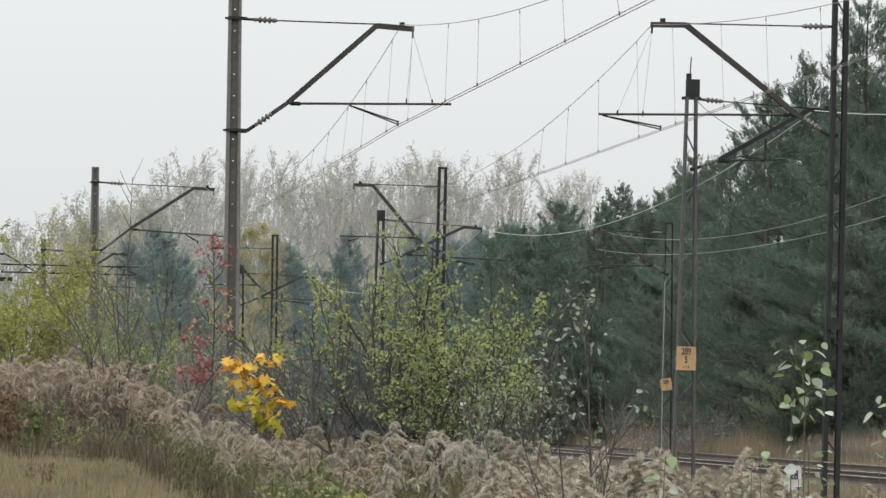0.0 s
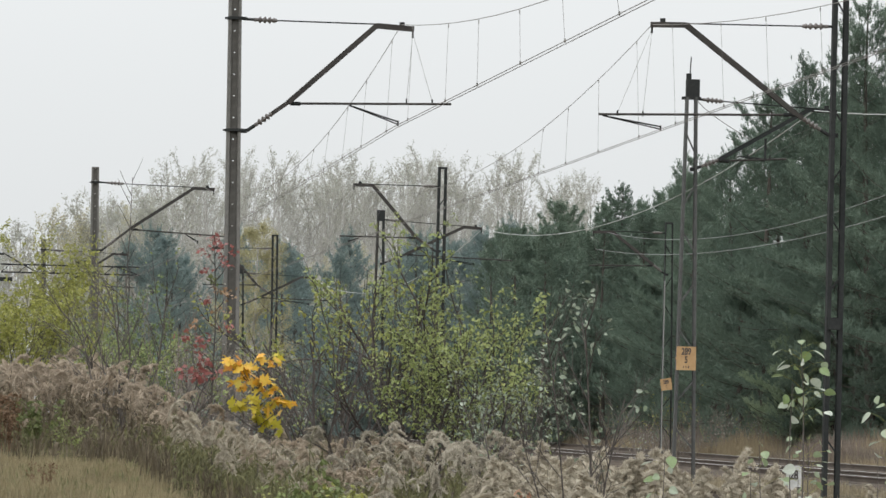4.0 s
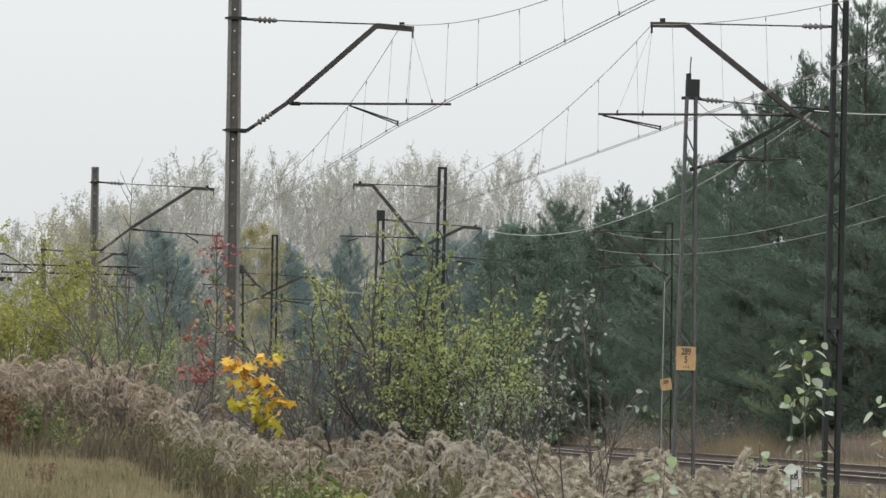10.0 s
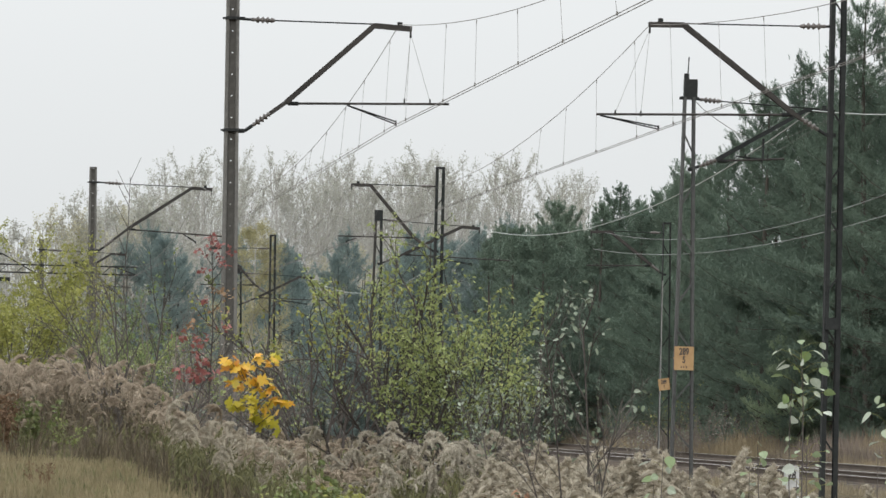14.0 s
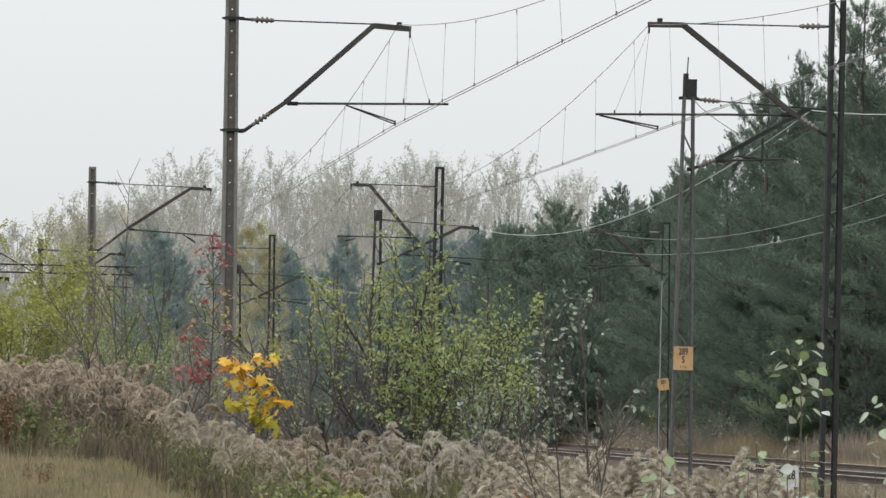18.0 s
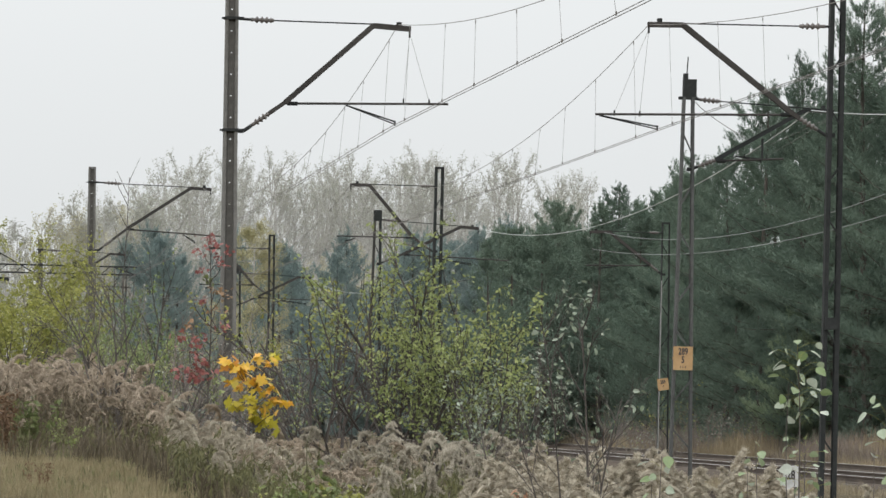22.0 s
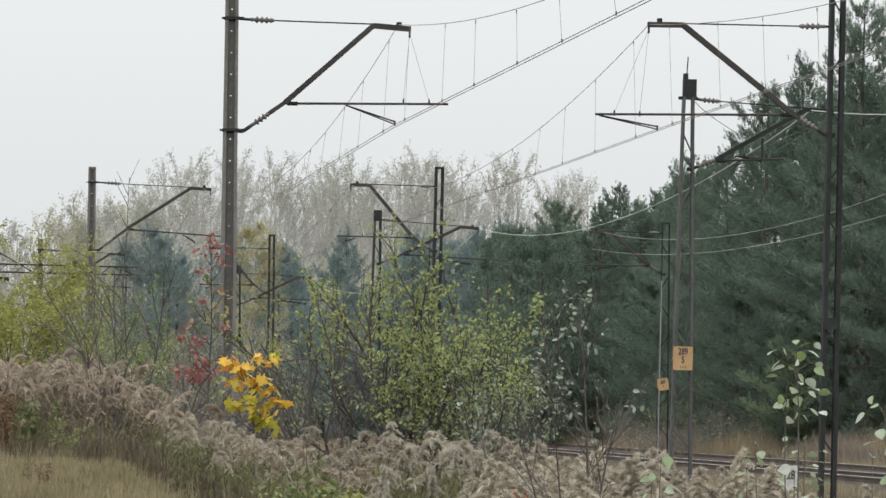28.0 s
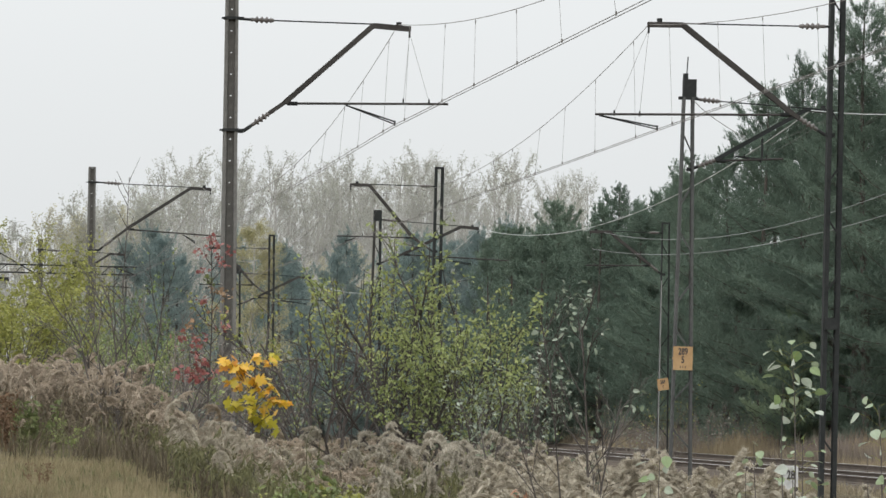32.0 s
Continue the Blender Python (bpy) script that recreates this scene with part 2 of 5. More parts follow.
    def mesh(self, name, mat, smooth=False):
        me = bpy.data.meshes.new(name)
        v = np.concatenate(self.v)
        sizes = np.concatenate([np.full(len(f), f.shape[1]) for f in self.f])
        loops = np.concatenate([f.ravel() for f in self.f])
        me.vertices.add(len(v))
        me.vertices.foreach_set("co", v.ravel())
        me.loops.add(len(loops))
        me.loops.foreach_set("vertex_index", loops.astype(np.int32))
        me.polygons.add(len(sizes))
        start = np.concatenate([[0], np.cumsum(sizes)[:-1]])
        me.polygons.foreach_set("loop_start", start.astype(np.int32))
        me.polygons.foreach_set("use_smooth", np.full(len(sizes), smooth))
        me.update(calc_edges=True)
        me.materials.append(mat)
        return me


def part(name, b, mat, parent=None, label="", smooth=False):
    ob = new(name, b.mesh(name, mat, smooth) if isinstance(b, Build) else b)
    if parent is not None:
        ob.parent = parent
    return tagged(ob, label)


def thing(name, at, label, category, group="", kind=""):
    ob = new(name)
    ob.empty_display_size = 0.2
    ob.matrix_basis = at if isinstance(at, Matrix) else Matrix.Translation(at)
    return tagged(ob, label, category, group, kind)


def smoothstep(a, b, x):
    t = np.clip((np.asarray(x, float) - a) / (b - a), 0, 1)
    return t * t * (3 - 2 * t)


LEAF = (np.array([(0, 0, 0), (0.35, 0.27, 0.05), (0.75, 0.2, 0.03), (1, 0, -0.06), (0.75, -0.2, 0.03), (0.35, -0.27, 0.05)], float),
        np.array([(0, 1, 2), (0, 2, 3), (0, 3, 4), (0, 4, 5)]))
CHIP = (np.array([(0, 0, 0), (0.5, 0.3, 0.04), (1, 0, 0), (0.5, -0.3, 0.04)], float), np.array([(0, 1, 2), (0, 2, 3)]))
LOBES = [(0.0, 0.05), (0.05, 0.42), (0.28, 0.22), (0.38, 0.62), (0.52, 0.40), (0.62, 0.44), (0.60, 0.18), (0.80, 0.20), (1.0, 0.0)]
_half = [(x, y, 0.08 * y) for x, y in LOBES]
_star = _half + [(x, -y, 0.08 * y) for x, y in LOBES[-2:0:-1]]
MAPLE_LEAF = (np.array([(0.35, 0, 0.0)] + _star, float), np.array([(0, 1 + i, 1 + (i + 1) % len(_star)) for i in range(len(_star))]))


# ---- ground ----
def ground_z(x, y):
    x, y = np.asarray(x, float), np.asarray(y, float)
    bank = -0.75 + 0.75 * smoothstep(28, 46, y) + 0.36 * smoothstep(44, 64, y)
    low = -0.78 + 0.34 * smoothstep(34, 56, y)
    h = bank + (low - bank) * smoothstep(2.3, 4.7, x)
    h = h * (1 - smoothstep(110, 160, y)) + -0.45 * smoothstep(110, 160, y)
    h += 0.10 * smoothstep(4.7, 5.9, x) * (1 - smoothstep(6.4, 7.0, x)) * (1 - smoothstep(44, 52, y))
    h += 0.05 * np.sin(x * 1.7 + 0.6 * np.sin(y * 0.4)) * np.sin(y * 0.55 + 1) * (1 - smoothstep(5.5, 7, x))
    edge = 26.6 + 0.053 * np.clip(y - 127, -140, 210)
    bed = smoothstep(6.4, 7.8, x) * (1 - smoothstep(edge + 1.7, edge + 3.4, x))
    h = h + 0.10 * smoothstep(edge + 1.7, edge + 3.4, x)
    return h + (-0.60 - h) * bed


gx = np.concatenate([-np.geomspace(2500, 32, 16), np.arange(-30, 61, 0.75), np.geomspace(62, 2500, 16)])
gy = np.concatenate([-np.geomspace(2500, 14, 16), np.arange(-12, 200, 1.0), np.geomspace(202, 4000, 18)])
GX, GY = np.meshgrid(gx, gy)
nx = len(gx)
ii = (np.arange(len(gy) - 1)[:, None] * nx + np.arange(nx - 1)[None]).ravel()
tagged(part("ground", Build().add(np.stack([GX, GY, ground_z(GX, GY)], -1).reshape(-1, 3), np.stack([ii, ii + 1, ii + 1 + nx, ii + nx], 1)), SOIL, smooth=True),
       "brown soil with dry plant litter beside the railway", "ground", kind="structure")


# ---- tracks ----
def ballast_bed(axis, level, y0, y1, label):
    """A low bed of broken stone with sloping shoulders; axis gives X at Y."""
    ys = np.arange(y0, y1, 0.5)
    prof = [(-2.6, -0.52), (-1.75, -0.2), (-1.0, -0.16), (-0.4, -0.19), (0.4, -0.19), (1.0, -0.16), (1.75, -0.2), (2.6, -0.52)]
    k = len(prof)
    rng = np.random.RandomState(3)
    v = np.array([[(axis(y) + px, y, pz) for px, pz in prof] for y in ys]).reshape(-1, 3)
    v += rng.uniform(-0.03, 0.03, v.shape)
    i = (np.arange(len(ys) - 1)[:, None] * k + np.arange(k - 1)[None]).ravel()
    v[:, 2] += level
    tagged(part("ballast", Build().add(v, np.stack([i, i + 1, i + 1 + k, i + k], 1)), BALLAST), label, "ballast", kind="structure")


RAIL_PROFILE = [(-0.065, -0.17), (0.065, -0.17), (0.065, -0.155), (0.012, -0.13), (0.012, -0.05), (0.036, -0.035), (0.036, -0.004), (0.028, 0.0),
                (-0.028, 0.0), (-0.036, -0.004), (-0.036, -0.035), (-0.012, -0.05), (-0.012, -0.13), (-0.065, -0.155)]


def rail(track, axis, off, y0, y1):
    ys = np.linspace(y0, y1, 24)
    k = len(RAIL_PROFILE)
    v = np.array([[(axis(y) + off + px, y, pz) for px, pz in RAIL_PROFILE] for y in ys]).reshape(-1, 3)
    i = (np.arange(len(ys) - 1)[:, None] * k + np.arange(k)[None]).ravel()
    j = (np.arange(len(ys) - 1)[:, None] * k + (np.arange(k)[None] + 1) % k).ravel()
    ob = part("rail", Build().add(v, np.stack([i, j, j + k, i + k], 1)), RAIL_RUST, track, "rusty steel rail with a worn bright head")
    ob.data.materials.append(RAILTOP)
    sel = np.tile([1 if 6 <= q <= 8 else 0 for q in range(k)], len(ys) - 1).astype(np.int32)
    ob.data.polygons.foreach_set("material_index", sel)


SLEEPER_MESH = Build().add([(-1.25, -0.13, -0.36), (1.25, -0.13, -0.36), (1.25, 0.13, -0.36), (-1.25, 0.13, -0.36),
                            (-1.23, -0.10, -0.17), (1.23, -0.10, -0.17), (1.23, 0.10, -0.17), (-1.23, 0.10, -0.17)],
                           [(3, 2, 1, 0), (4, 5, 6, 7), (0, 1, 5, 4), (1, 2, 6, 5), (2, 3, 7, 6), (3, 0, 4, 7)]).mesh("sleeper", SLEEPER)


def railway(axis, level, y0, y1, label, s0, s1):
    ballast_bed(axis, level, y0, y1, "brown stained crushed-stone bed under " + label)
    tr = thing("railway_track", (0, 0, level), label, "railway track", "railway tracks", "structure")
    for off in (-0.755, 0.755):
        rail(tr, axis, off, y0, y1)
    y = s0
    while y < s1:
        ob = part("sleeper", SLEEPER_MESH, None, tr)
        ob.location = (axis(y), y, 0)
        y += 0.65


def axis_one(y):
    return 8.5


def axis_two(y):
    return 12.45


def axis_three(y):
    return 21.5 + 0.040 * (y - 109)


def axis_four(y):
    return 26.6 + 0.053 * (y - 127)


railway(axis_one, -0.35, 20, 330, "worn railway track half hidden by weeds", 42, 84)
railway(axis_two, -0.32, 20, 330, "worn railway track between catenary masts", 60, 110)
railway(axis_three, -0.35, 60, 260, "diverging railway track with rusty rails", 96, 190)
railway(axis_four, -0.35, 60, 260, "overgrown outer railway track beside brown grass", 115, 200)


# ---- catenary masts ----
def insulator(parent, p, q, discs=5):
    """A ribbed porcelain insulator with end caps, between p and q."""
    p, q = np.array(p, float), np.array(q, float)
    pts, rad = [], []
    n = discs * 4
    for i in range(n + 1):
        t = i / n
        pts.append(p + (q - p) * t)
        if t < 0.14 or t > 0.86:
            rad.append(0.034 if 0.02 < t < 0.98 else 0.018)
        else:
            rad.append(0.062 if i % 4 == 2 else (0.05 if i % 4 == 1 else 0.028))
    part("insulator", Build().tube(pts, rad, 10), PORCELAIN, parent, "ribbed grey-brown porcelain insulator", True)


def cantilever(mast, side, tie, low, joint, bend, tip, tube_end, steady, wire, depth=0.075, lean=0.0, paint=RUSTY, near=0.075):
    """The bracket that holds the wires over a track, in the plane across the track; all places are (x, z) from the mast's foot."""
    turn = lambda a: (a[0] - lean * a[1], a[1] + lean * a[0])
    tie, low, joint, bend, tip, tube_end, steady, wire = [turn(a) for a in (tie, low, joint, bend, tip, tube_end, steady, wire)]
    P = lambda a, y=0.0: np.array([a[0], y, a[1]])
    span = P(bend) - P(tie)
    part("tie_bracket", Build().tube([P(tie), P(tie) + span * (near + 0.005)], 0.025, 6), STEEL, mast)
    insulator(mast, P(tie) + span * near, P(tie) + span * (near + 0.18))
    part("tie_rod", Build().tube([P(tie) + span * (near + 0.17), P(bend) + np.array([0, 0, 0.02])], 0.013, 6), STEEL, mast)
    d = (P(joint) - P(low)) / np.linalg.norm(P(joint) - P(low))
    foot = P(low) + d * 0.16
    part("foot_bracket", Build().beam((0, 0, low[1]), P(low), 0.07, 0.06).tube([P(low), foot], 0.03, 8), STEEL, mast)
    insulator(mast, foot, foot + d * 0.38)
    lead = (P(bend) - P(joint)) / np.linalg.norm(P(bend) - P(joint))
    boom = Build()
    boom.beam(foot + d * 0.36, P(joint) + lead * 0.02, 0.07, 0.08).beam(P(joint), P(bend), depth, 0.10).beam(P(bend) - lead * 0.01, P(tip), depth + 0.012, 0.104)
    boom.beam(P(joint, -0.045), P(bend, -0.045), depth + 0.014, 0.012).beam(P(joint, 0.045), P(bend, 0.045), depth + 0.014, 0.012)
    part("boom", boom, paint, mast, "bent steel channel boom")
    end = P(tube_end)
    part("registration_tube", Build().tube([P(joint) + np.array([0.0, 0, -0.02]), end], 0.02, 8), RUSTY, mast)
    part("tube_clamp", Build().tube([P(joint) + np.array([side * 0.03, 0, -0.02]), P(joint) + np.array([side * 0.2, 0, -0.02])], 0.034, 8), STEEL, mast)
    s = P(steady)
    w = P(wire)
    part("steady_arm", Build().tube([s, w + np.array([0, 0, 0.07])], 0.014, 6).tube([s + np.array([0, 0.03, 0.0]), w + np.array([0, 0.03, 0.03])], 0.012, 6)
         .tube([w + np.array([0, 0, 0.09]), w + np.array([0, 0, -0.0])], 0.016, 6), STEEL, mast)
    part("tip_clamp", Build().box(tip[0] - side * 0.2, 0, tip[1] + 0.075, 0.08, 0.08, 0.07), STEEL, mast)
    part("tip_hook", Build().box(tip[0] - side * 0.02, 0, tip[1] - 0.09, 0.03, 0.03, 0.11), STEEL, mast)
    for a, b in ((tip[0] - side * 0.01, tube_end[0] - side * 0.32), (tip[0] - side * 0.02, tube_end[0] - side * 0.75)):
        part("hanger", Build().tube([(a, 0, tip[1] - 0.1), (b, 0, tube_end[1] + 0.03)], 0.003, 4), GALVA, mast)
        part("hanger_clip", Build().box(b, 0, tube_end[1] + 0.03, 0.025, 0.03, 0.09), STEEL, mast)


WEB_PANEL = Build().box(-0.05, 0, 0, 0.07, 0.06, 0.36).box(0.05, 0, 0, 0.07, 0.06, 0.36).box(0, 0, 0, 0.03, 0.06, 0.34).mesh("web_panel", SHADED_WEB)


def concrete_mast(x, y, top, label, lean=0.0, foot=-0.9):
    """A tapered concrete mast: two flanges with a pierced web between them."""
    m = thing("concrete_mast", Matrix.Translation((x, y, 0)) @ Matrix.Rotation(lean, 4, "Y"), label, "catenary mast", "catenary masts")
    wide = lambda z: 0.285 - 0.010 * z
    for s in (-1, 1):
        b = Build()
        zs = np.linspace(foot, top, 8)
        ring = [(s * 0.5, -0.5), (s * 0.5, 0.5), (s * 0.29, 0.44), (s * 0.25, 0.2), (s * 0.25, -0.2), (s * 0.29, -0.44)]
        v = np.array([[(px * wide(z), py * wide(z) * 0.9, z) for px, py in ring] for z in zs]).reshape(-1, 3)
        i = (np.arange(7)[:, None] * 6 + np.arange(6)[None]).ravel()
        j = (np.arange(7)[:, None] * 6 + (np.arange(6)[None] + 1) % 6).ravel()
        b.add(v, np.stack([i, j, j + 6, i + 6], 1)).add(v[-6:], [(0, 1, 2, 3), (0, 3, 4, 5)])
        part("flange", b, CONCRETE, m)
    z = top - 0.01
    while z > foot + 0.4:
        part("web_panel", WEB_PANEL, None, m).location = (0, 0, z - 0.18)
        z -= 0.36
    part("cap", Build().box(0, 0, top + 0.012, wide(top) * 0.98, wide(top) * 0.88, 0.03), CONCRETE, m)
    return m


def collar(mast, z, w, side):
    part("collar", Build().box(0, 0, z, w + 0.03, w + 0.01, 0.045).box(side * (w * 0.5 + 0.05), 0, z, 0.1, 0.05, 0.05).box(-side * (w * 0.5 + 0.035), 0, z, 0.05, 0.04, 0.03), STEEL, mast)


def lattice_mast(x, y, top, gap_top, gap_foot, label, lean=0.0, left=STEEL, right=STEEL, leg=0.075, foot=-0.68, plate=True):
    """Two steel channels joined by zigzag lacing."""
    m = thing("lattice_mast", Matrix.Translation((x, y, 0)) @ Matrix.Rotation(lean, 4, "Y"), label, "catenary mast", "catenary masts")
    half = lambda z: (gap_foot + (gap_top - gap_foot) * max(0, min(1, z / top))) / 2
    for s, mt in ((-1, left), (1, right)):
        u = [(0.0, -0.085), (0.0, 0.085), (-leg, 0.085), (-leg, 0.071), (-leg * 0.3, 0.071), (-leg * 0.3, -0.071), (-leg, -0.071), (-leg, -0.085)]
        v = [(s * (half(z) + leg * 0.5 + px), py, z) for z in (foot, top) for px, py in u]
        part("leg", Build().add(v, [(i, (i + 1) % 8, 8 + (i + 1) % 8, 8 + i) for i in range(8)]).add(v[8:], [(0, 1, 2, 3), (0, 3, 4, 5), (0, 5, 6, 7)]), mt, m)
    n = int(top / 0.95)
    for i in range(n):
        z0 = 0.2 + i * (top - 0.4) / n
        z1 = z0 + (gap_top + gap_foot) * 0.75
        s = 1 if i % 2 else -1
        part("lacing", Build().beam((-s * half(z0), -0.092, z0), (s * half(z1), -0.092, z1), 0.03, 0.008), right, m)
    part("footing", Build().box(0, 0, -0.83, gap_foot + 0.4, 0.7, 0.5), CONCRETE, m)
    if plate:
        part("top_plate", Build().box(0, 0, top - 0.03, gap_top + leg, 0.2, 0.06), right, m)
    return m


def lettering(parent, text, x, z, size, y, mat, name="lettering"):
    cu = bpy.data.curves.new("lettering", "FONT")
    cu.body, cu.size, cu.align_x, cu.align_y, cu.extrude = text, size, "CENTER", "CENTER", 0.001
    cu.offset = size * 0.035
    tmp = new("lettering_source", cu)
    me = bpy.data.meshes.new_from_object(tmp.evaluated_get(bpy.context.evaluated_depsgraph_get()))
    bpy.data.objects.remove(tmp)
    me.materials.clear()
    me.materials.append(mat)
    ob = part(name, me, None, parent)
    ob.matrix_basis = pose(x, y, z, 90, 0, 0)
    ob.scale = (0.8, 1.15, 1)
    return ob


def number_plate(mast, x, z, w, h, rows, tilt=0.0, bars=()):
    """An orange distance plate with black figures, on the side that faces down the line."""
    p = part("distance_plate", Build().box(0, 0, 0, w, 0.006, h).box(0, 0.03, 0, w * 1.05, 0.02, 0.04), PLATE, mast, "faded orange enamel distance plate with black figures")
    p.matrix_basis = pose(x, -0.13, z, 0, tilt, 0)
    for text, dz, size in rows:
        lettering(p, text, 0, dz, size, -0.005, BLACK)
    for bx, bz, bw, bh in bars:
        part("small_mark", Build().box(bx, -0.004, bz, bw, 0.002, bh), BLACK, p)
    return p


# Masts of the first track, on its outer side.
a = concrete_mast(5.68, 82.5, 8.6, "tall grey-brown concrete mast pierced by small holes, carrying a bracket")
collar(a, 7.36, 0.21, 1)
collar(a, 5.50, 0.235, 1)
cantilever(a, 1, (0.14, 7.35), (0.22, 5.49), (0.91, 5.98), (2.37, 7.29), (2.99, 7.24), (3.63, 6.0), (1.92, 5.95), (2.74, 5.62))
copy_thing(a, pose(5.68, 22.5, 0))
b1 = concrete_mast(5.88, 142.5, 7.78, "grey concrete mast with a bracket, half hidden by bushes")
collar(b1, 7.37, 0.21, 1)
collar(b1, 5.42, 0.235, 1)
cantilever(b1, 1, (0.14, 7.37), (0.20, 5.42), (1.02, 6.06), (2.83, 7.25), (3.41, 7.22), (3.7, 5.88), (2.6, 5.92), (2.95, 5.66))
copy_thing(b1, pose(6.31, 202.5, 0))
b2 = concrete_mast(5.0, 230, 8.1, "distant grey concrete mast above the bushes")
part("guy_rod", Build().tube([(0.3, 0, 8.1), (1.9, 0, 7.2)], 0.03, 6), STEEL, b2)
part("guy_collar", Build().box(0.1, 0, 8.05, 0.5, 0.25, 0.1), STEEL, b2)
# Masts between the second and third track.
LAT = "dark steel lattice mast with a bracket over the track"
c1 = lattice_mast(15.79, 82.5, 8.7, 0.185, 0.215, LAT, 0.012)
cantilever(c1, -1, (-0.02, 7.43), (-0.09, 5.60), (-0.66, 5.95), (-2.54, 7.41), (-3.13, 7.40), (-4.0, 5.88), (-3.93, 5.86), (-2.95, 5.62), 0.075, 0.012, RUSTY, 0.035)
part("junction_box", Build().box(-0.02, -0.12, 2.43, 0.2, 0.1, 0.2), STEEL, c1)
copy_thing(c1, pose(15.79, 22.5, 0))
c2 = lattice_mast(15.76, 142.5, 7.98, 0.185, 0.215, LAT, 0.012)
cantilever(c2, -1, (0.0, 7.42), (-0.07, 5.55), (-0.66, 5.95), (-1.93, 7.43), (-2.48, 7.42), (-2.85, 5.95), (-2.3, 5.9), (-2.6, 5.74), 0.075, 0.012, RUSTY, 0.05)
c3 = copy_thing(c2, pose(15.70, 202.5, 0.15))
# Taller-footed masts that carry brackets towards the third track.
D_LABEL = "rusty tapered lattice mast with an orange distance plate"
d1 = lattice_mast(15.14, 94, 6.95, 0.17, 0.40, D_LABEL, 0.012, GREY_STEEL, GREY_STEEL, 0.05, plate=False)
part("top_box", Build().box(0.02, 0, 7.12, 0.25, 0.16, 0.34).box(-0.06, 0, 7.33, 0.09, 0.09, 0.14).box(0, 0, 6.93, 0.36, 0.16, 0.05), STEEL, d1, "dark steel box on the mast top")
part("rod", Build().tube([(-0.04, 0, 7.35), (-0.02, 0, 7.72)], 0.012, 6), STEEL, d1)
cantilever(d1, 1, (0.12, 6.92), (0.13, 5.57), (0.62, 5.76), (2.38, 6.76), (2.9, 6.72), (1.93, 5.80), (1.0, 5.84), (1.5, 5.72), 0.062, 0.012, STEEL)
part("drop_bracket", Build().beam((1.45, 0, 6.2), (1.45, 0, 5.8), 0.04, 0.04), STEEL, d1)
part("jumper", Build().tube([(0.1 + 1.1 * t, 0.0, 6.9 - 0.75 * t ** 0.8) for t in np.linspace(0, 1, 8)], 0.007, 4), GALVA, d1)
number_plate(d1, -0.012, 1.96, 0.375, 0.45, (("289", 0.125, 0.155), ("5", -0.03, 0.155)), 0, ((-0.05, -0.165, 0.018, 0.04), (0.0, -0.165, 0.015, 0.04), (0.05, -0.165, 0.02, 0.04)))
d2 = lattice_mast(15.14, 154, 6.85, 0.17, 0.40, "distant tapered lattice mast with a bracket", 0.012, RUSTY, STEEL, 0.07, plate=False)
part("top_box", Build().box(0, 0, 7.02, 0.25, 0.16, 0.34), STEEL, d2, "dark steel box on the mast top")
cantilever(d2, 1, (0.12, 6.9), (0.13, 5.52), (0.9, 5.84), (2.7, 6.71), (3.25, 6.66), (4.2, 5.68), (1.7, 5.75), (3.0, 5.5), 0.08, 0.012)
copy_thing(d2, pose(15.14, 214, 0))
# A mast beyond the third track.
e1 = lattice_mast(25.18, 160, 7.2, 0.22, 0.34, "slim lattice mast with a pale lower leg and tilted plate", 0.006, STEEL, STEEL, 0.03)
# Added tube: stands in for the left leg where it looks pale, lower down.
part("pale_leg_tube", Build().tube([(-0.165, -0.11, -0.68), (-0.125, -0.11, 5.3)], 0.019, 8), PALE_LEG, e1, "added pale galvanised tube standing in for the lower leg")
cantilever(e1, -1, (-0.1, 6.85), (-0.1, 5.5), (-0.5, 5.8), (-1.85, 6.85), (-2.5, 6.83), (-2.6, 5.75), (-1.5, 5.75), (-2.2, 5.6), 0.08)
number_plate(e1, -0.03, 1.94, 0.36, 0.38, (("289", 0.07, 0.15), ("6", -0.09, 0.15)), -8)
copy_thing(e1, pose(22.2, 62, 0.9))
copy_thing(d1, pose(15.14, 34, 0))
# Lattice beam across the far masts.
lb = thing("lattice_beam", (4.6, 202.3, 6.6), "dark lattice beam fixed across a distant mast", "gantry beam")
for zz in (-0.16, 0.16):
    part("chord", Build().beam((0, 0, zz), (5.6, 0, zz - 0.05), 0.06, 0.06), STEEL, lb)
part("diagonal", Build().beam((4.6, 0, 0.13), (5.55, 0, -0.2), 0.05, 0.05), STEEL, lb)
for k in range(8):
    part("brace", Build().beam((k * 0.7, 0, -0.16), (k * 0.7 + 0.35, 0, 0.14), 0.03, 0.03), STEEL, lb)
part("lamp_box", Build().box(0.1, 0, -0.45, 0.7, 0.3, 0.16).box(3.3, 0, 0.2, 0.6, 0.3, 0.3), STEEL, lb)


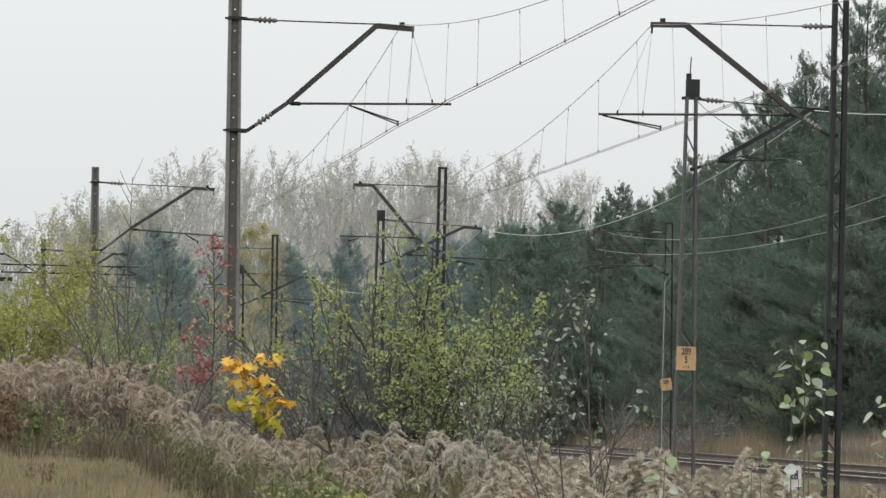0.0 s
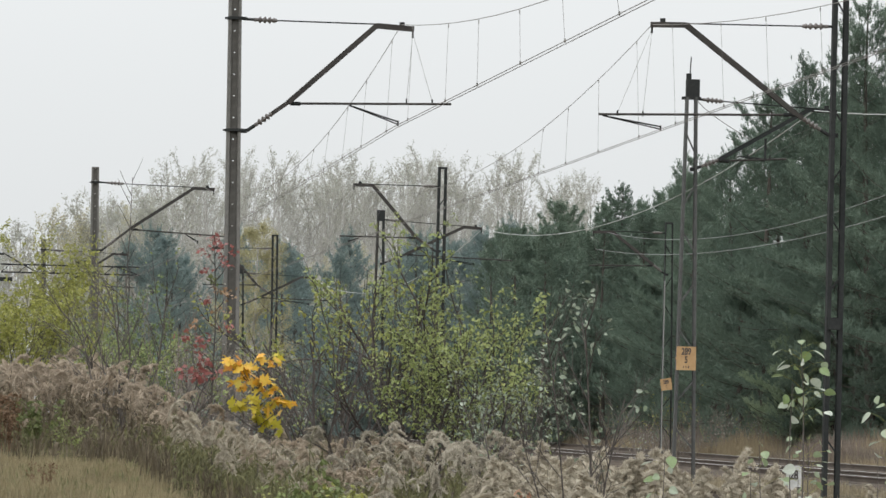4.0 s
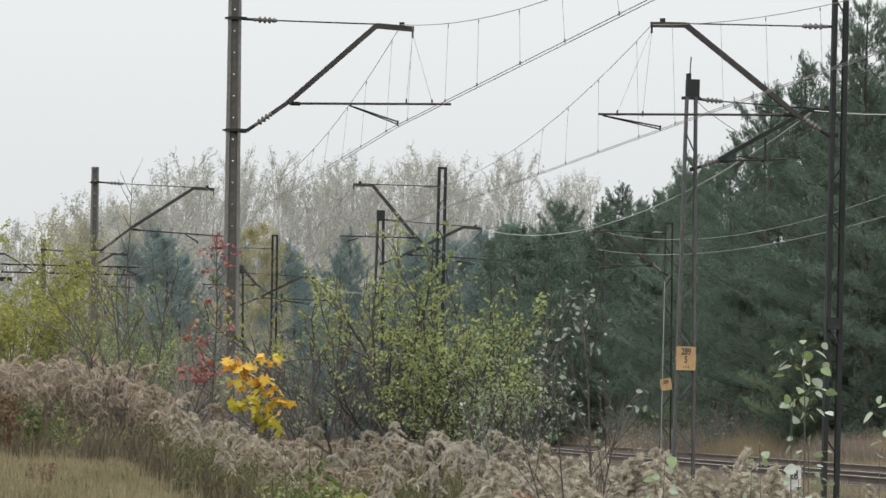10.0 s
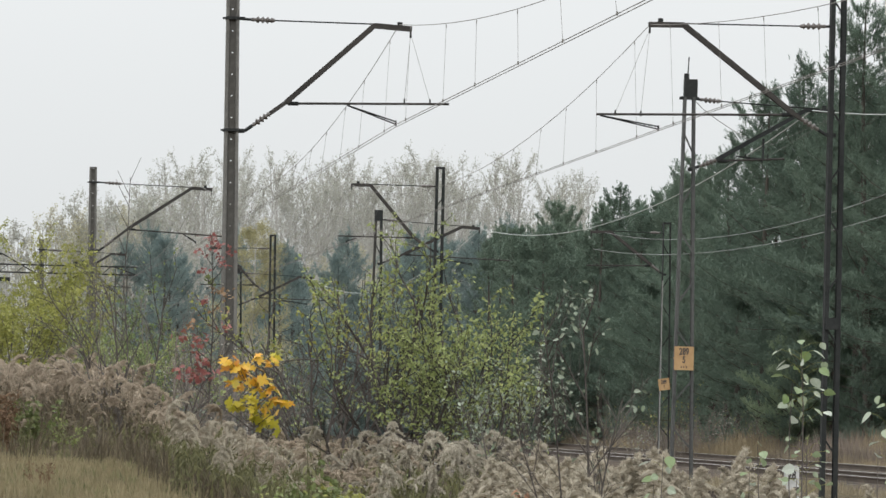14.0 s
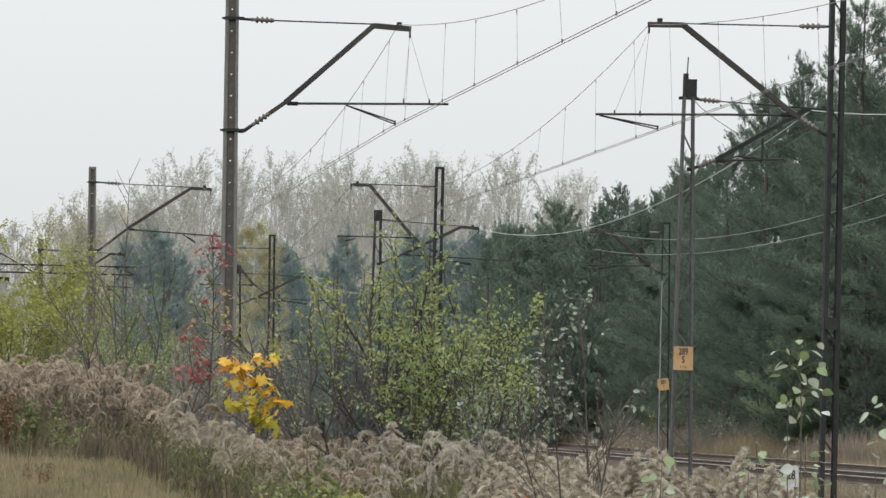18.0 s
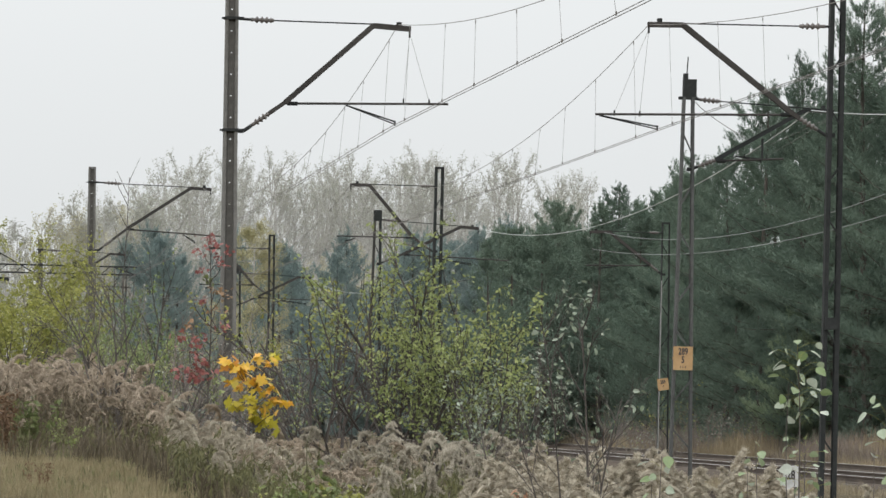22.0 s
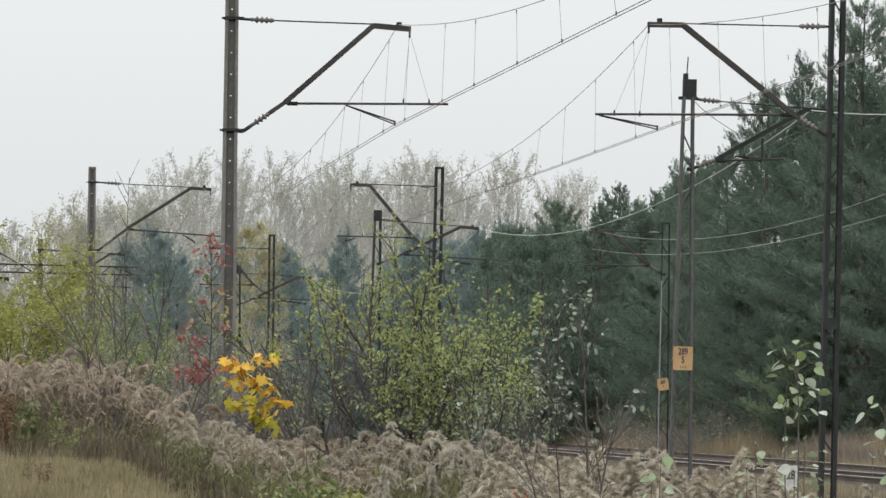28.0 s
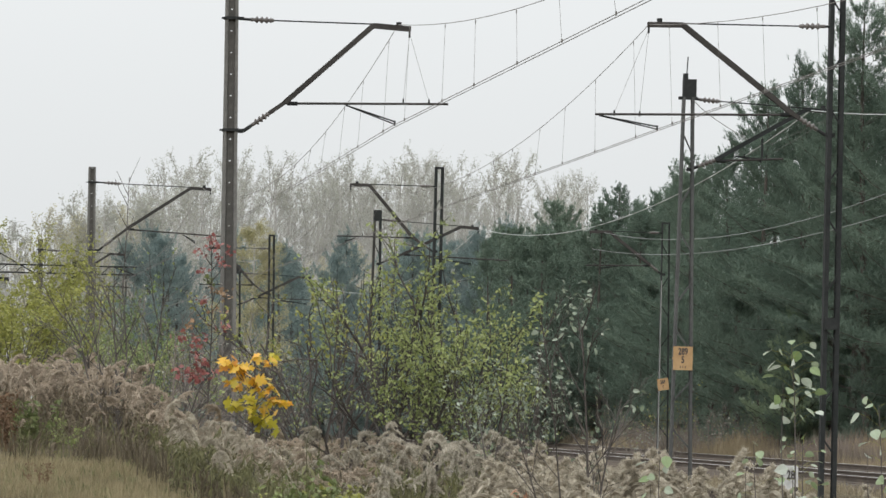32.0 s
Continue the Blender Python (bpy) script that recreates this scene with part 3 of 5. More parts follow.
# ---- wires ----
def catenary(label, supports, sag, contact, seed):
    """Messenger wire, two contact wires and droppers from support to support."""
    rng = np.random.RandomState(seed)
    ca = thing("catenary", (0, 0, 0), label, "overhead wires", "overhead wires")
    for i in range(len(supports) - 1):
        (x0, y0, z0, c0), (x1, y1, z1, c1) = supports[i], supports[i + 1]
        tt = np.linspace(0, 1, 25)
        mz = z0 + (z1 - z0) * tt - sag * 4 * tt * (1 - tt)
        mx = x0 + (x1 - x0) * tt
        yy = y0 + (y1 - y0) * tt
        part("messenger_wire", Build().tube(np.stack([mx, yy, mz], 1), 0.0060, 5), COPPER, ca)
        cx = c0 + (c1 - c0) * tt
        if contact:
            for o in (-0.038, 0.038):
                part("contact_wire", Build().tube(np.stack([cx + o, yy, np.full(25, 5.6)], 1), 0.0062, 5), COPPER, ca)
            for k in range(1, 15):
                t = (k - 0.5 + rng.uniform(-0.12, 0.12)) / 14.0
                z = z0 + (z1 - z0) * t - sag * 4 * t * (1 - t)
                X, C, Y = x0 + (x1 - x0) * t, c0 + (c1 - c0) * t, y0 + (y1 - y0) * t
                dr = part("dropper", Build().tube([(X, Y, z), (C, Y, 5.62)], 0.0027, 4), GALVA, ca)
                part("dropper_clip", Build().box(C, Y, 5.625, 0.022, 0.02, 0.05), GALVA, dr)
                part("dropper_clip", Build().box(X, Y, z - 0.04, 0.014, 0.014, 0.05), GALVA, dr)


catenary("thin dark overhead wires above the first track", [(8.75, 22.5, 7.3, 9.05), (8.46, 82.5, 7.31, 8.38), (9.0, 142.5, 7.28, 8.85), (9.3, 202.5, 7.28, 8.6), (9.4, 262.5, 7.28, 8.6)], 1.25, True, 1)
catenary("thin dark overhead wires above the second track", [(12.9, 22.5, 7.4, 12.85), (12.68, 82.5, 7.4, 12.75), (13.3, 142.5, 7.42, 12.75), (13.3, 202.5, 7.5, 12.7), (13.3, 262.5, 7.5, 12.7)], 1.2, True, 2)
ca = thing("feeder_cable", (0, 0, 0), "pale slack cable strung between lattice masts", "overhead wires", "overhead wires")
for p, q, sag in (((17.6, 94, 6.74), (18.4, 154, 6.66), 1.0), ((17.6, 94, 6.74), (17.6, 34, 6.75), 1.2), ((18.4, 154, 6.66), (18.3, 214, 6.66), 1.2),
                  ((23.2, 160, 6.83), (19.8, 62, 7.75), 1.7), ((22.8, 160, 6.3), (18.2, 62, 5.75), 1.1)):
    tt = np.linspace(0, 1, 25)
    part("cable", Build().tube([np.array(p) + (np.array(q) - np.array(p)) * t - np.array((0, 0, sag * 4 * t * (1 - t))) for t in tt], 0.009 if p[0] < 20 else 0.008, 5), BRIGHT_CABLE if p[0] < 20 else PALE_CABLE, ca)

# Low white marker stone between the tracks.
st = thing("marker_stone", (14.5, 78.9, -0.35), "low white painted marker stone with black figures", "marker stone")
part("stone", Build().box(0, 0, -0.06, 0.22, 0.16, 0.92).box(0, 0, 0.41, 0.18, 0.12, 0.03), WHITE, st)
lettering(st, "28", -0.01, 0.27, 0.17, -0.085, BLACK)
part("faded_mark", Build().box(0.06, -0.083, 0.05, 0.1, 0.004, 0.07), BLACK, st)


# ---- plants ----
def limb(rng, base, direction, length, r0, r1, bend=0.35, n=6, lift=0.15):
    """A bent, tapered branch as points and radii."""
    d = np.array(direction, float)
    d /= np.linalg.norm(d)
    p = np.array(base, float)
    pts = [p.copy()]
    for i in range(n - 1):
        d = d + rng.normal(0, bend / n * 1.6, 3) + np.array([0, 0, lift / n])
        d /= np.linalg.norm(d)
        p = p + d * (length / (n - 1))
        pts.append(p.copy())
    return np.array(pts), np.linspace(r0, r1, n), d


def grow(rng, b, base, direction, length, radius, levels, tips, fork=5, spread=0.75, lift=0.15, start=0.35, bend=0.35, reach=1.0, twigs=None):
    pts, rad, _ = limb(rng, base, direction, length, radius, radius * (0.35 if levels else 0.5), bend, 7 if levels else 4, lift)
    b.tube(pts, rad, 6 if radius > 0.012 else 4 if radius > 0.005 else 3)
    own, _, sides = b.last
    if levels == 0:
        tips.extend(pts[1:])
        return
    for k in range(fork):
        t = start + (1 - start) * (k + rng.uniform(0.1, 0.9)) / fork
        i = min(int(t * (len(pts) - 1)), len(pts) - 2)
        f = t * (len(pts) - 1) - i
        p = pts[i] + (pts[i + 1] - pts[i]) * f
        d = pts[i + 1] - pts[i]
        d /= np.linalg.norm(d)
        off = rng.normal(0, 1, 3)
        off -= d * (off @ d)
        off /= np.linalg.norm(off) + 1e-9
        child = b if twigs is None else Build()
        if twigs is None:
            b.f.append(np.array([(own + i * sides, b.n, b.n + 1)]))
        grow(rng, child, p, d + off * spread * rng.uniform(0.7, 1.3), reach * length * rng.uniform(0.36, 0.55) * (1.15 - 0.4 * t), radius * 0.45, levels - 1, tips, fork, spread, lift, 0.25, bend)
        if twigs is not None:
            twigs.append(child)
    tips.append(pts[-1])


def shrub(name, x, y, height, seed, label, category, leafmat, bark=DARKBARK, stems=5, fan=0.45, leaves=1500, size=0.05, shape=LEAF, levels=2, fork=5,
          low=0.0, radius=0.018, droop=0.4, keep=None, group="", spread=0.7, sink=0.03, part_leaf="leaves", bend=0.35, reach=1.0, start=0.35):
    """A shrub or sapling: stems with their branches, and a crown of leaf blades on the outer twigs."""
    rng = np.random.RandomState(seed)
    sh = thing(name, (x, y, float(ground_z(x, y)) - sink), label, category, group)
    tips = []
    for s in range(stems):
        az = 2 * math.pi * (s + rng.uniform(-0.3, 0.3)) / stems
        tilt = fan * rng.uniform(0.35, 1.1) if stems > 1 else fan * rng.uniform(-0.2, 0.2)
        b, twigs = Build(), [] if levels == 1 else None
        grow(rng, b, (0.06 * math.cos(az) * (stems > 1), 0.06 * math.sin(az) * (stems > 1), 0), (math.cos(az) * tilt, math.sin(az) * tilt, 1),
             height * rng.uniform(0.84, 1.02) * (1.08 - 0.30 * tilt / fan) if stems > 1 else height, radius * rng.uniform(0.7, 1.1), levels, tips, fork, spread, bend=bend, reach=reach, start=start, twigs=twigs)
        st1 = part("stem", b, bark, sh)
        for tw in twigs or ():
            part("twig", tw, bark, st1)
    if leaves:
        t = np.array(tips)
        ok = t[:, 2] > low * height
        if keep is not None:
            ok &= np.array([keep(p) for p in t])
        t = t[ok]
        if len(t):
            spots = t[rng.randint(0, len(t), leaves)] + rng.normal(0, size * 0.4, (leaves, 3))
            part(part_leaf, Build().leaves(spots, size, shape, droop, 1.0, rng), leafmat, sh)
    return sh


# Goldenrod: a dry stalk with hanging leaves and a nodding plume of seed fluff.
def fibres(pts, out, rng, length=0.030, width=0.0058):
    """Fine bristles of seed fluff, each a sliver that points outwards."""
    P, N = np.array(pts), np.array(out)
    N /= np.linalg.norm(N, axis=1)[:, None]
    T = np.cross(N, rng.normal(0, 1, N.shape))
    T /= np.linalg.norm(T, axis=1)[:, None]
    s = rng.uniform(0.6, 1.3, (len(P), 1))
    base = P - N * length * 0.4 * s
    return Build().add(np.stack([base - T * width * s, base + T * width * s, P + N * length * 0.6 * s], 1).reshape(-1, 3), np.arange(3 * len(P)).reshape(-1, 3))


def goldenrod_cone(seed):
    """An upright stalk with a broad pointed head of short arching branchlets."""
    rng = np.random.RandomState(seed)
    stalk = Build()
    h, top = rng.uniform(0.68, 0.78), rng.uniform(0.24, 0.36)
    zs = np.linspace(0, h + top, 8)
    lean = rng.normal(0, 0.05, 2)
    axis = np.stack([lean[0] * zs * zs, lean[1] * zs * zs, zs], 1)
    stalk.tube(axis, np.linspace(0.0045, 0.001, 8), 3)
    pts, out, core = [], [], Build()
    nb = rng.randint(13, 18)
    for q in range(nb):
        u = q / (nb - 1)
        root = np.array([np.interp(h + top * u, zs, axis[:, c]) for c in range(3)])
        a2 = q * 2.4 + rng.normal(0, 0.3)
        ln = 0.135 * (1 - u) ** 0.8 * rng.uniform(0.7, 1.2) + 0.025
        roll = np.array([root + np.array([math.cos(a2) * ln * t, math.sin(a2) * ln * t, ln * (0.75 * t - 0.95 * t * t)]) for t in np.linspace(0, 1, 5)])
        core.tube(roll, np.array([0.006, 0.015, 0.017, 0.014, 0.004]), 5)
        for t in np.linspace(0.05, 1, 8):
            c = root + np.array([math.cos(a2) * ln * t, math.sin(a2) * ln * t, ln * (0.75 * t - 0.95 * t * t)])
            for w in range(11):
                o = rng.normal(0, 1, 3)
                o /= np.linalg.norm(o)
                pts.append(c + o * 0.019 * rng.uniform(0.8, 1.15))
                out.append(o + np.array([0, 0, 0.35]) + rng.normal(0, 0.3, 3))
    k = 26
    t = rng.uniform(0.10, 0.98, k)
    spots = np.stack([np.interp(t * h, zs, axis[:, c]) for c in range(3)], 1)
    stalk.leaves(spots, 0.10, (np.array([(0, 0, 0), (0.45, 0.09, 0.05), (0.45, -0.09, 0.05), (1, 0, -0.25)]), np.array([(0, 2, 1), (1, 2, 3)])), 0.75, 0.8, rng)
    fluff = fibres(pts, out, rng, 0.022, 0.0040)
    return (np.concatenate(stalk.v), stalk.f), (np.concatenate(fluff.v + core.v), fluff.f + [f + fluff.n for f in core.f])


def goldenrod_shape(seed, tall=1.0, fine=8):
    rng = np.random.RandomState(seed)
    stalk = Build()
    n = 6
    h = tall * rng.uniform(0.70, 0.82)
    lean = rng.normal(0, 0.06, 2)
    zs = np.linspace(0, h, n)
    axis = np.stack([lean[0] * zs * zs, lean[1] * zs * zs, zs], 1)
    az = rng.uniform(0, 6.28)
    ln = tall * rng.uniform(0.30, 0.44)
    up, fall = rng.uniform(0.75, 1.0), rng.uniform(0.35, 1.05)
    arc = np.array([axis[-1] + np.array([math.cos(az) * ln * 0.6 * t ** 1.6, math.sin(az) * ln * 0.6 * t ** 1.6, ln * (up * t - fall * t ** 2.8)]) for t in np.linspace(0, 1, 9)])
    stalk.tube(np.concatenate([axis, arc[1:]]), np.linspace(0.0045, 0.001, n + 8), 3)
    lines = [(arc, 26, 0.016)]
    for q in range(rng.randint(6, 11)):
        t = rng.uniform(0.0, 0.75)
        root = np.array([np.interp(t, np.linspace(0, 1, 9), arc[:, k]) for k in range(3)])
        a2 = az + rng.normal(0, 1.0)
        size = tall * (0.10 * (1 - t) + 0.04) * rng.uniform(0.6, 1.2)
        rise = rng.uniform(0.25, 0.7)
        lines.append((np.array([root + np.array([math.cos(a2) * size * t2, math.sin(a2) * size * t2, size * (rise * t2 - 0.75 * t2 ** 2.2)]) for t2 in np.linspace(0, 1, 5)]), 7, 0.011))
    pts, out, core = [], [], Build()
    for curve, steps, wide in lines:
        core.tube(curve, wide * np.interp(np.linspace(0, 1, len(curve)), [0, 0.3, 0.7, 1], [0.25, 0.8, 0.75, 0.15]), 5)
        for t in np.linspace(0.1, 1, steps):
            c = np.array([np.interp(t, np.linspace(0, 1, len(curve)), curve[:, k]) for k in range(3)])
            fat = wide * math.sin(math.pi * min(1, t * 0.75 + 0.2)) ** 0.6 + 0.003
            for w in range(fine):
                o = rng.normal(0, 1, 3)
                o *= rng.uniform(0.8, 1.15) / np.linalg.norm(o)
                pts.append(c + o * fat)
                out.append(o + rng.normal(0, 0.35, 3) + np.array([0, 0, 0.4]))
    k = 24
    t = rng.uniform(0.10, 0.98, k)
    spots = np.stack([np.interp(t * h, zs, axis[:, c]) for c in range(3)], 1)
    stalk.leaves(spots, 0.115, (np.array([(0, 0, 0), (0.45, 0.10, 0.05), (0.45, -0.10, 0.05), (1, 0, -0.25)]), np.array([(0, 2, 1), (1, 2, 3)])), 0.75, 0.8, rng)
    fluff = fibres(pts, out, rng, 0.024, 0.0062 if fine < 12 else 0.0040)
    return (np.concatenate(stalk.v), stalk.f), (np.concatenate(fluff.v + core.v), fluff.f + [f + fluff.n for f in core.f])


def combine(shape):
    v, fs = shape
    tri = []
    for f in fs:
        tri.append(f if f.shape[1] == 3 else np.concatenate([f[:, :3], f[:, [0, 2, 3]]]))
    return v, np.concatenate(tri)


GOLD = [[combine(s) for s in goldenrod_shape(40 + i)] for i in range(12)]
FINE_GOLD = [[combine(s) for s in goldenrod_shape(80 + i, 1.0, 13)] for i in range(10)]
CONES = [[combine(s) for s in goldenrod_cone(60 + i)] for i in range(10)]


def goldenrod_patch(spots, heights, label, seed, fluffmat=FLUFF, stalkmat=STALK, kinds=GOLD, share=1.0):
    rng = np.random.RandomState(seed)
    n = len(spots)
    which = rng.randint(0, len(kinds), n)
    turn = rng.uniform(0, 6.28, n)
    lean = rng.normal(0, 0.10, (n, 2))
    p = thing("goldenrod", (0, 0, 0), label, "dry weeds", "", "stuff")
    for name, idx, mt in (("stalks", 0, stalkmat), ("seed_plumes", 1, fluffmat)):
        b = Build()
        for k in range(len(kinds)):
            sel = (which == k) & (np.arange(n) < (share * n if idx else n))
            if sel.any():
                v, f = kinds[k][idx]
                b.stamp(v, f, spots[sel], turn[sel], heights[sel], lean[sel])
        part(name, b, mt, p)
    return p


def scatter(rng, x0, x1, y0, y1, n, test=None):
    x, y = rng.uniform(x0, x1, n), rng.uniform(y0, y1, n)
    if test is not None:
        ok = test(x, y)
        x, y = x[ok], y[ok]
    return np.stack([x, y, ground_z(x, y) - 0.02], 1)


def clumps(x, y, seed=0.0):
    """Between 0 and 1: where the weeds stand thick and tall."""
    return 0.5 + 0.25 * np.sin(x * 2.3 + y * 0.35 + seed) + 0.25 * np.sin(x * 1.1 - y * 0.75 + 2 * seed + 1)


def weedy(x, y):
    """Goldenrod stands to the right of this line across the meadow."""
    return x > np.interp(y, [33, 38, 45, 52, 55, 58.5], [3.0, 3.3, 3.5, 3.0, 2.4, -3.0])


rng = np.random.RandomState(11)
# The bank on the meadow's far side.
s = scatter(rng, -1.0, 3.3, 54, 76, 780, weedy)
hs = rng.uniform(0.75, 1.2, len(s))
hs[np.abs(s[:, 0] / s[:, 1] - 0.0276) < 0.0014] *= 0.9
front = s[:, 1] < np.interp(s[:, 0], [-1, 1.5, 2.4, 3.3], [60.3, 59.4, 56.4, 54.0])
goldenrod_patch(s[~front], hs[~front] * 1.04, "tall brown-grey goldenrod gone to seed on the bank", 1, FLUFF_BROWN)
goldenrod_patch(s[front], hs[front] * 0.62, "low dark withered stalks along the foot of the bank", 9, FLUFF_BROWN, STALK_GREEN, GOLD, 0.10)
s = scatter(rng, 3.15, 4.4, 54, 62, 85)
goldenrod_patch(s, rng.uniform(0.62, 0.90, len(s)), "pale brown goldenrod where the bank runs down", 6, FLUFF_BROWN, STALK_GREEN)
# Down the slope towards the track.
s = scatter(rng, 2.9, 5.2, 44, 68, 330, weedy)
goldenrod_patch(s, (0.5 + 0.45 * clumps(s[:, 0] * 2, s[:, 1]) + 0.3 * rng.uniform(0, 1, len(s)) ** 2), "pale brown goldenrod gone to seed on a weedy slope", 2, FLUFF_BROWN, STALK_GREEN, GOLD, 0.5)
# Along the foot of the ballast.
s = scatter(rng, 3.0, 5.7, 29, 47, 400, lambda x, y: weedy(x, y) & (clumps(x, y) > 0.3) & (x < 0.159 * y) & ((x > 4.5) | (clumps(x, y, 1.7) > 0.66)))
hs = (0.7 + 0.5 * clumps(s[:, 0], s[:, 1])) * rng.uniform(0.65, 1.1, len(s))
pale = s[:, 0] > 0.116 * s[:, 1]
goldenrod_patch(s[pale], hs[pale], "pale fluffy goldenrod along the foot of the ballast", 3, FLUFF, STALK_GREEN, CONES + FINE_GOLD[:4], 0.9)
goldenrod_patch(s[~pale], hs[~pale] * 0.85, "thin goldenrod stalks with few plumes in green weeds", 10, FLUFF_GREY, STALK_GREEN, FINE_GOLD, 0.22)
# Separate clumps on the ballast's shoulder.
cl = np.concatenate([np.stack([cx + rng.normal(0, 0.075, n), cy + rng.normal(0, 0.5, n), np.full(n, hh)], 1)
                     for cx, cy, n, hh in ((5.0, 36, 24, 1.02), (5.16, 36.4, 14, 0.98), (5.42, 36, 13, 1.06), (5.64, 36, 8, 0.88), (5.99, 36, 9, 1.02), (6.15, 36, 4, 0.93), (6.34, 36, 11, 1.05), (6.2, 35, 6, 0.85), (6.43, 36, 5, 0.80), (6.58, 36, 9, 0.74), (7.16, 36, 4, 0.82), (7.25, 36.5, 3, 0.8))])
goldenrod_patch(np.stack([cl[:, 0], cl[:, 1], ground_z(cl[:, 0], cl[:, 1]) - 0.02], 1), cl[:, 2] * rng.uniform(0.95, 1.2, len(cl)), "clumps of creamy goldenrod seed heads beside the rails", 5, FLUFF, STALK, CONES)
s = scatter(rng, 4.4, 6.5, 42, 58, 150, lambda x, y: (x < 0.131 * y) & (clumps(x * 1.6, y * 0.8, 4.0) > 0.42))
goldenrod_patch(s, rng.uniform(0.6, 1.3, len(s)), "grey goldenrod in front of willow bushes", 4, FLUFF_GREY, STALK_GREEN, FINE_GOLD, 0.75)
s = scatter(rng, 4.6, 8.0, 56.5, 65, 190, lambda x, y: (x > 0.078 * y) & (x < 0.126 * y))
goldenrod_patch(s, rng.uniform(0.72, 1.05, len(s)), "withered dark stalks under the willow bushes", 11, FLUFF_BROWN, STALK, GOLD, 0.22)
# Cream plumes where the slope faces the meadow.
s = scatter(rng, 2.7, 4.5, 46, 54, 150, lambda x, y: (x > 0.0575 * y) & (x < 0.085 * y))
goldenrod_patch(s, rng.uniform(0.52, 0.90, len(s)) * (1.12 - 3.0 * np.abs(s[:, 0] / s[:, 1] - 0.069)), "cream goldenrod plumes nodding over the meadow edge", 8, FLUFF, STALK_GREEN, FINE_GOLD, 0.8)


# Grass tufts.
def tuft_shape(seed, blades=14, height=0.5, spread=0.12, width=0.006):
    rng = np.random.RandomState(seed)
    v, f = [], []
    for k in range(blades):
        a, r = rng.uniform(0, 6.28), rng.uniform(0, spread)
        h, o = height * rng.uniform(0.5, 1.1), rng.uniform(0.05, 0.45) * height
        da = rng.uniform(0, 6.28)
        base = np.array([math.cos(a) * r, math.sin(a) * r, 0])
        side = np.array([-math.sin(da), math.cos(da), 0]) * width
        mid = base + np.array([math.cos(da) * o * 0.35, math.sin(da) * o * 0.35, h * 0.6])
        tip = base + np.array([math.cos(da) * o, math.sin(da) * o, h * rng.uniform(0.85, 1)])
        i = len(v)
        v += [base - side, base + side, mid - side * 0.8, mid + side * 0.8, tip]
        f += [(i, i + 1, i + 3), (i, i + 3, i + 2), (i + 2, i + 3, i + 4)]
    return np.array(v), np.array(f)


def grass(name, spots, label, mat, seed, height, width, blades=14, spread=0.12, uneven=False):
    rng = np.random.RandomState(seed)
    b = Build()
    for k in range(5):
        v, f = tuft_shape(seed * 10 + k, blades, height, spread, width)
        s = spots[k::5]
        b.stamp(v, f, s, rng.uniform(0, 6.28, len(s)), rng.uniform(0.6, 1.25, len(s)) * (1 if not uneven else 0.45 + 1.0 * clumps(s[:, 0] * 0.8, s[:, 1] * 0.45, 3.0)), rng.normal(0, 0.1, (len(s), 2)))
    tagged(part(name, b, mat), label, "grass", kind="stuff")


rng = np.random.RandomState(12)
grass("meadow_grass", scatter(rng, -0.6, 3.4, 36, 60, 6400, lambda x, y: ~weedy(x - 0.1, y - 0.6)), "yellowed dry meadow grass in front of the bank", GRASS, 1, 0.14, 0.0026)
grass("dry_stalks", scatter(rng, -0.6, 3.6, 38, 60, 230, lambda x, y: ~weedy(x - 0.2, y)), "sparse dry stalks standing in the meadow", GRASS, 5, 0.42, 0.0022, 5, 0.2)
grass("bank_weeds", scatter(rng, -0.6, 3.9, 40, 61, 1500, lambda x, y: weedy(x + 0.35, y) & ~weedy(x - 0.55, y)), "brown withered weeds at the foot of the bank", STALK_DARK, 6, 0.42, 0.006, 12, 0.15)
for lab, sd, lo, hi, hh, mt in (("tall golden-brown grass between railway and forest", 2, 0.62, 2.0, 0.75, GRASS_GOLD), ("low withered brown grass between railway and forest", 7, -1.0, 0.66, 0.55, GRASS_BROWN),
                                ("dull purple-brown weeds between railway and forest", 9, 0.2, 0.55, 0.85, WEED_BROWN)):
    sp = scatter(rng, 22.0, 46, 118, 240, 30000, lambda x, y: (x > 26.2 + 0.053 * (y - 127)) & (x > 0.128 * y) & (x < 0.206 * y) & (clumps(x * 0.5, y * 0.3, 2.0) > lo) & (clumps(x * 0.5, y * 0.3, 2.0) < hi))[:3200]
    grass("verge_grass", sp, lab, mt, sd, hh, 0.006, 22, 0.45, True)
grass("meadow_weeds", scatter(rng, 0.2, 3.3, 38, 58, 420, lambda x, y: ~weedy(x, y)), "low greenish weeds in the yellowed meadow", STALK_GREEN, 8, 0.14, 0.008, 10, 0.1)
grass("track_weeds", scatter(rng, 13.6, 20.0, 66, 130, 1900, lambda x, y: (x < 19.9 + 0.04 * (y - 109)) & (clumps(x * 0.7, y * 0.3, 5.0) > 0.35)), "low dry weeds between the railway tracks", GRASS_BROWN, 3, 0.24, 0.005, 18, 0.3, True)
grass("slope_grass", scatter(rng, 2.4, 6.4, 30, 62, 1300, weedy), "brownish grass among the goldenrod stalks", STALK, 4, 0.4, 0.005)

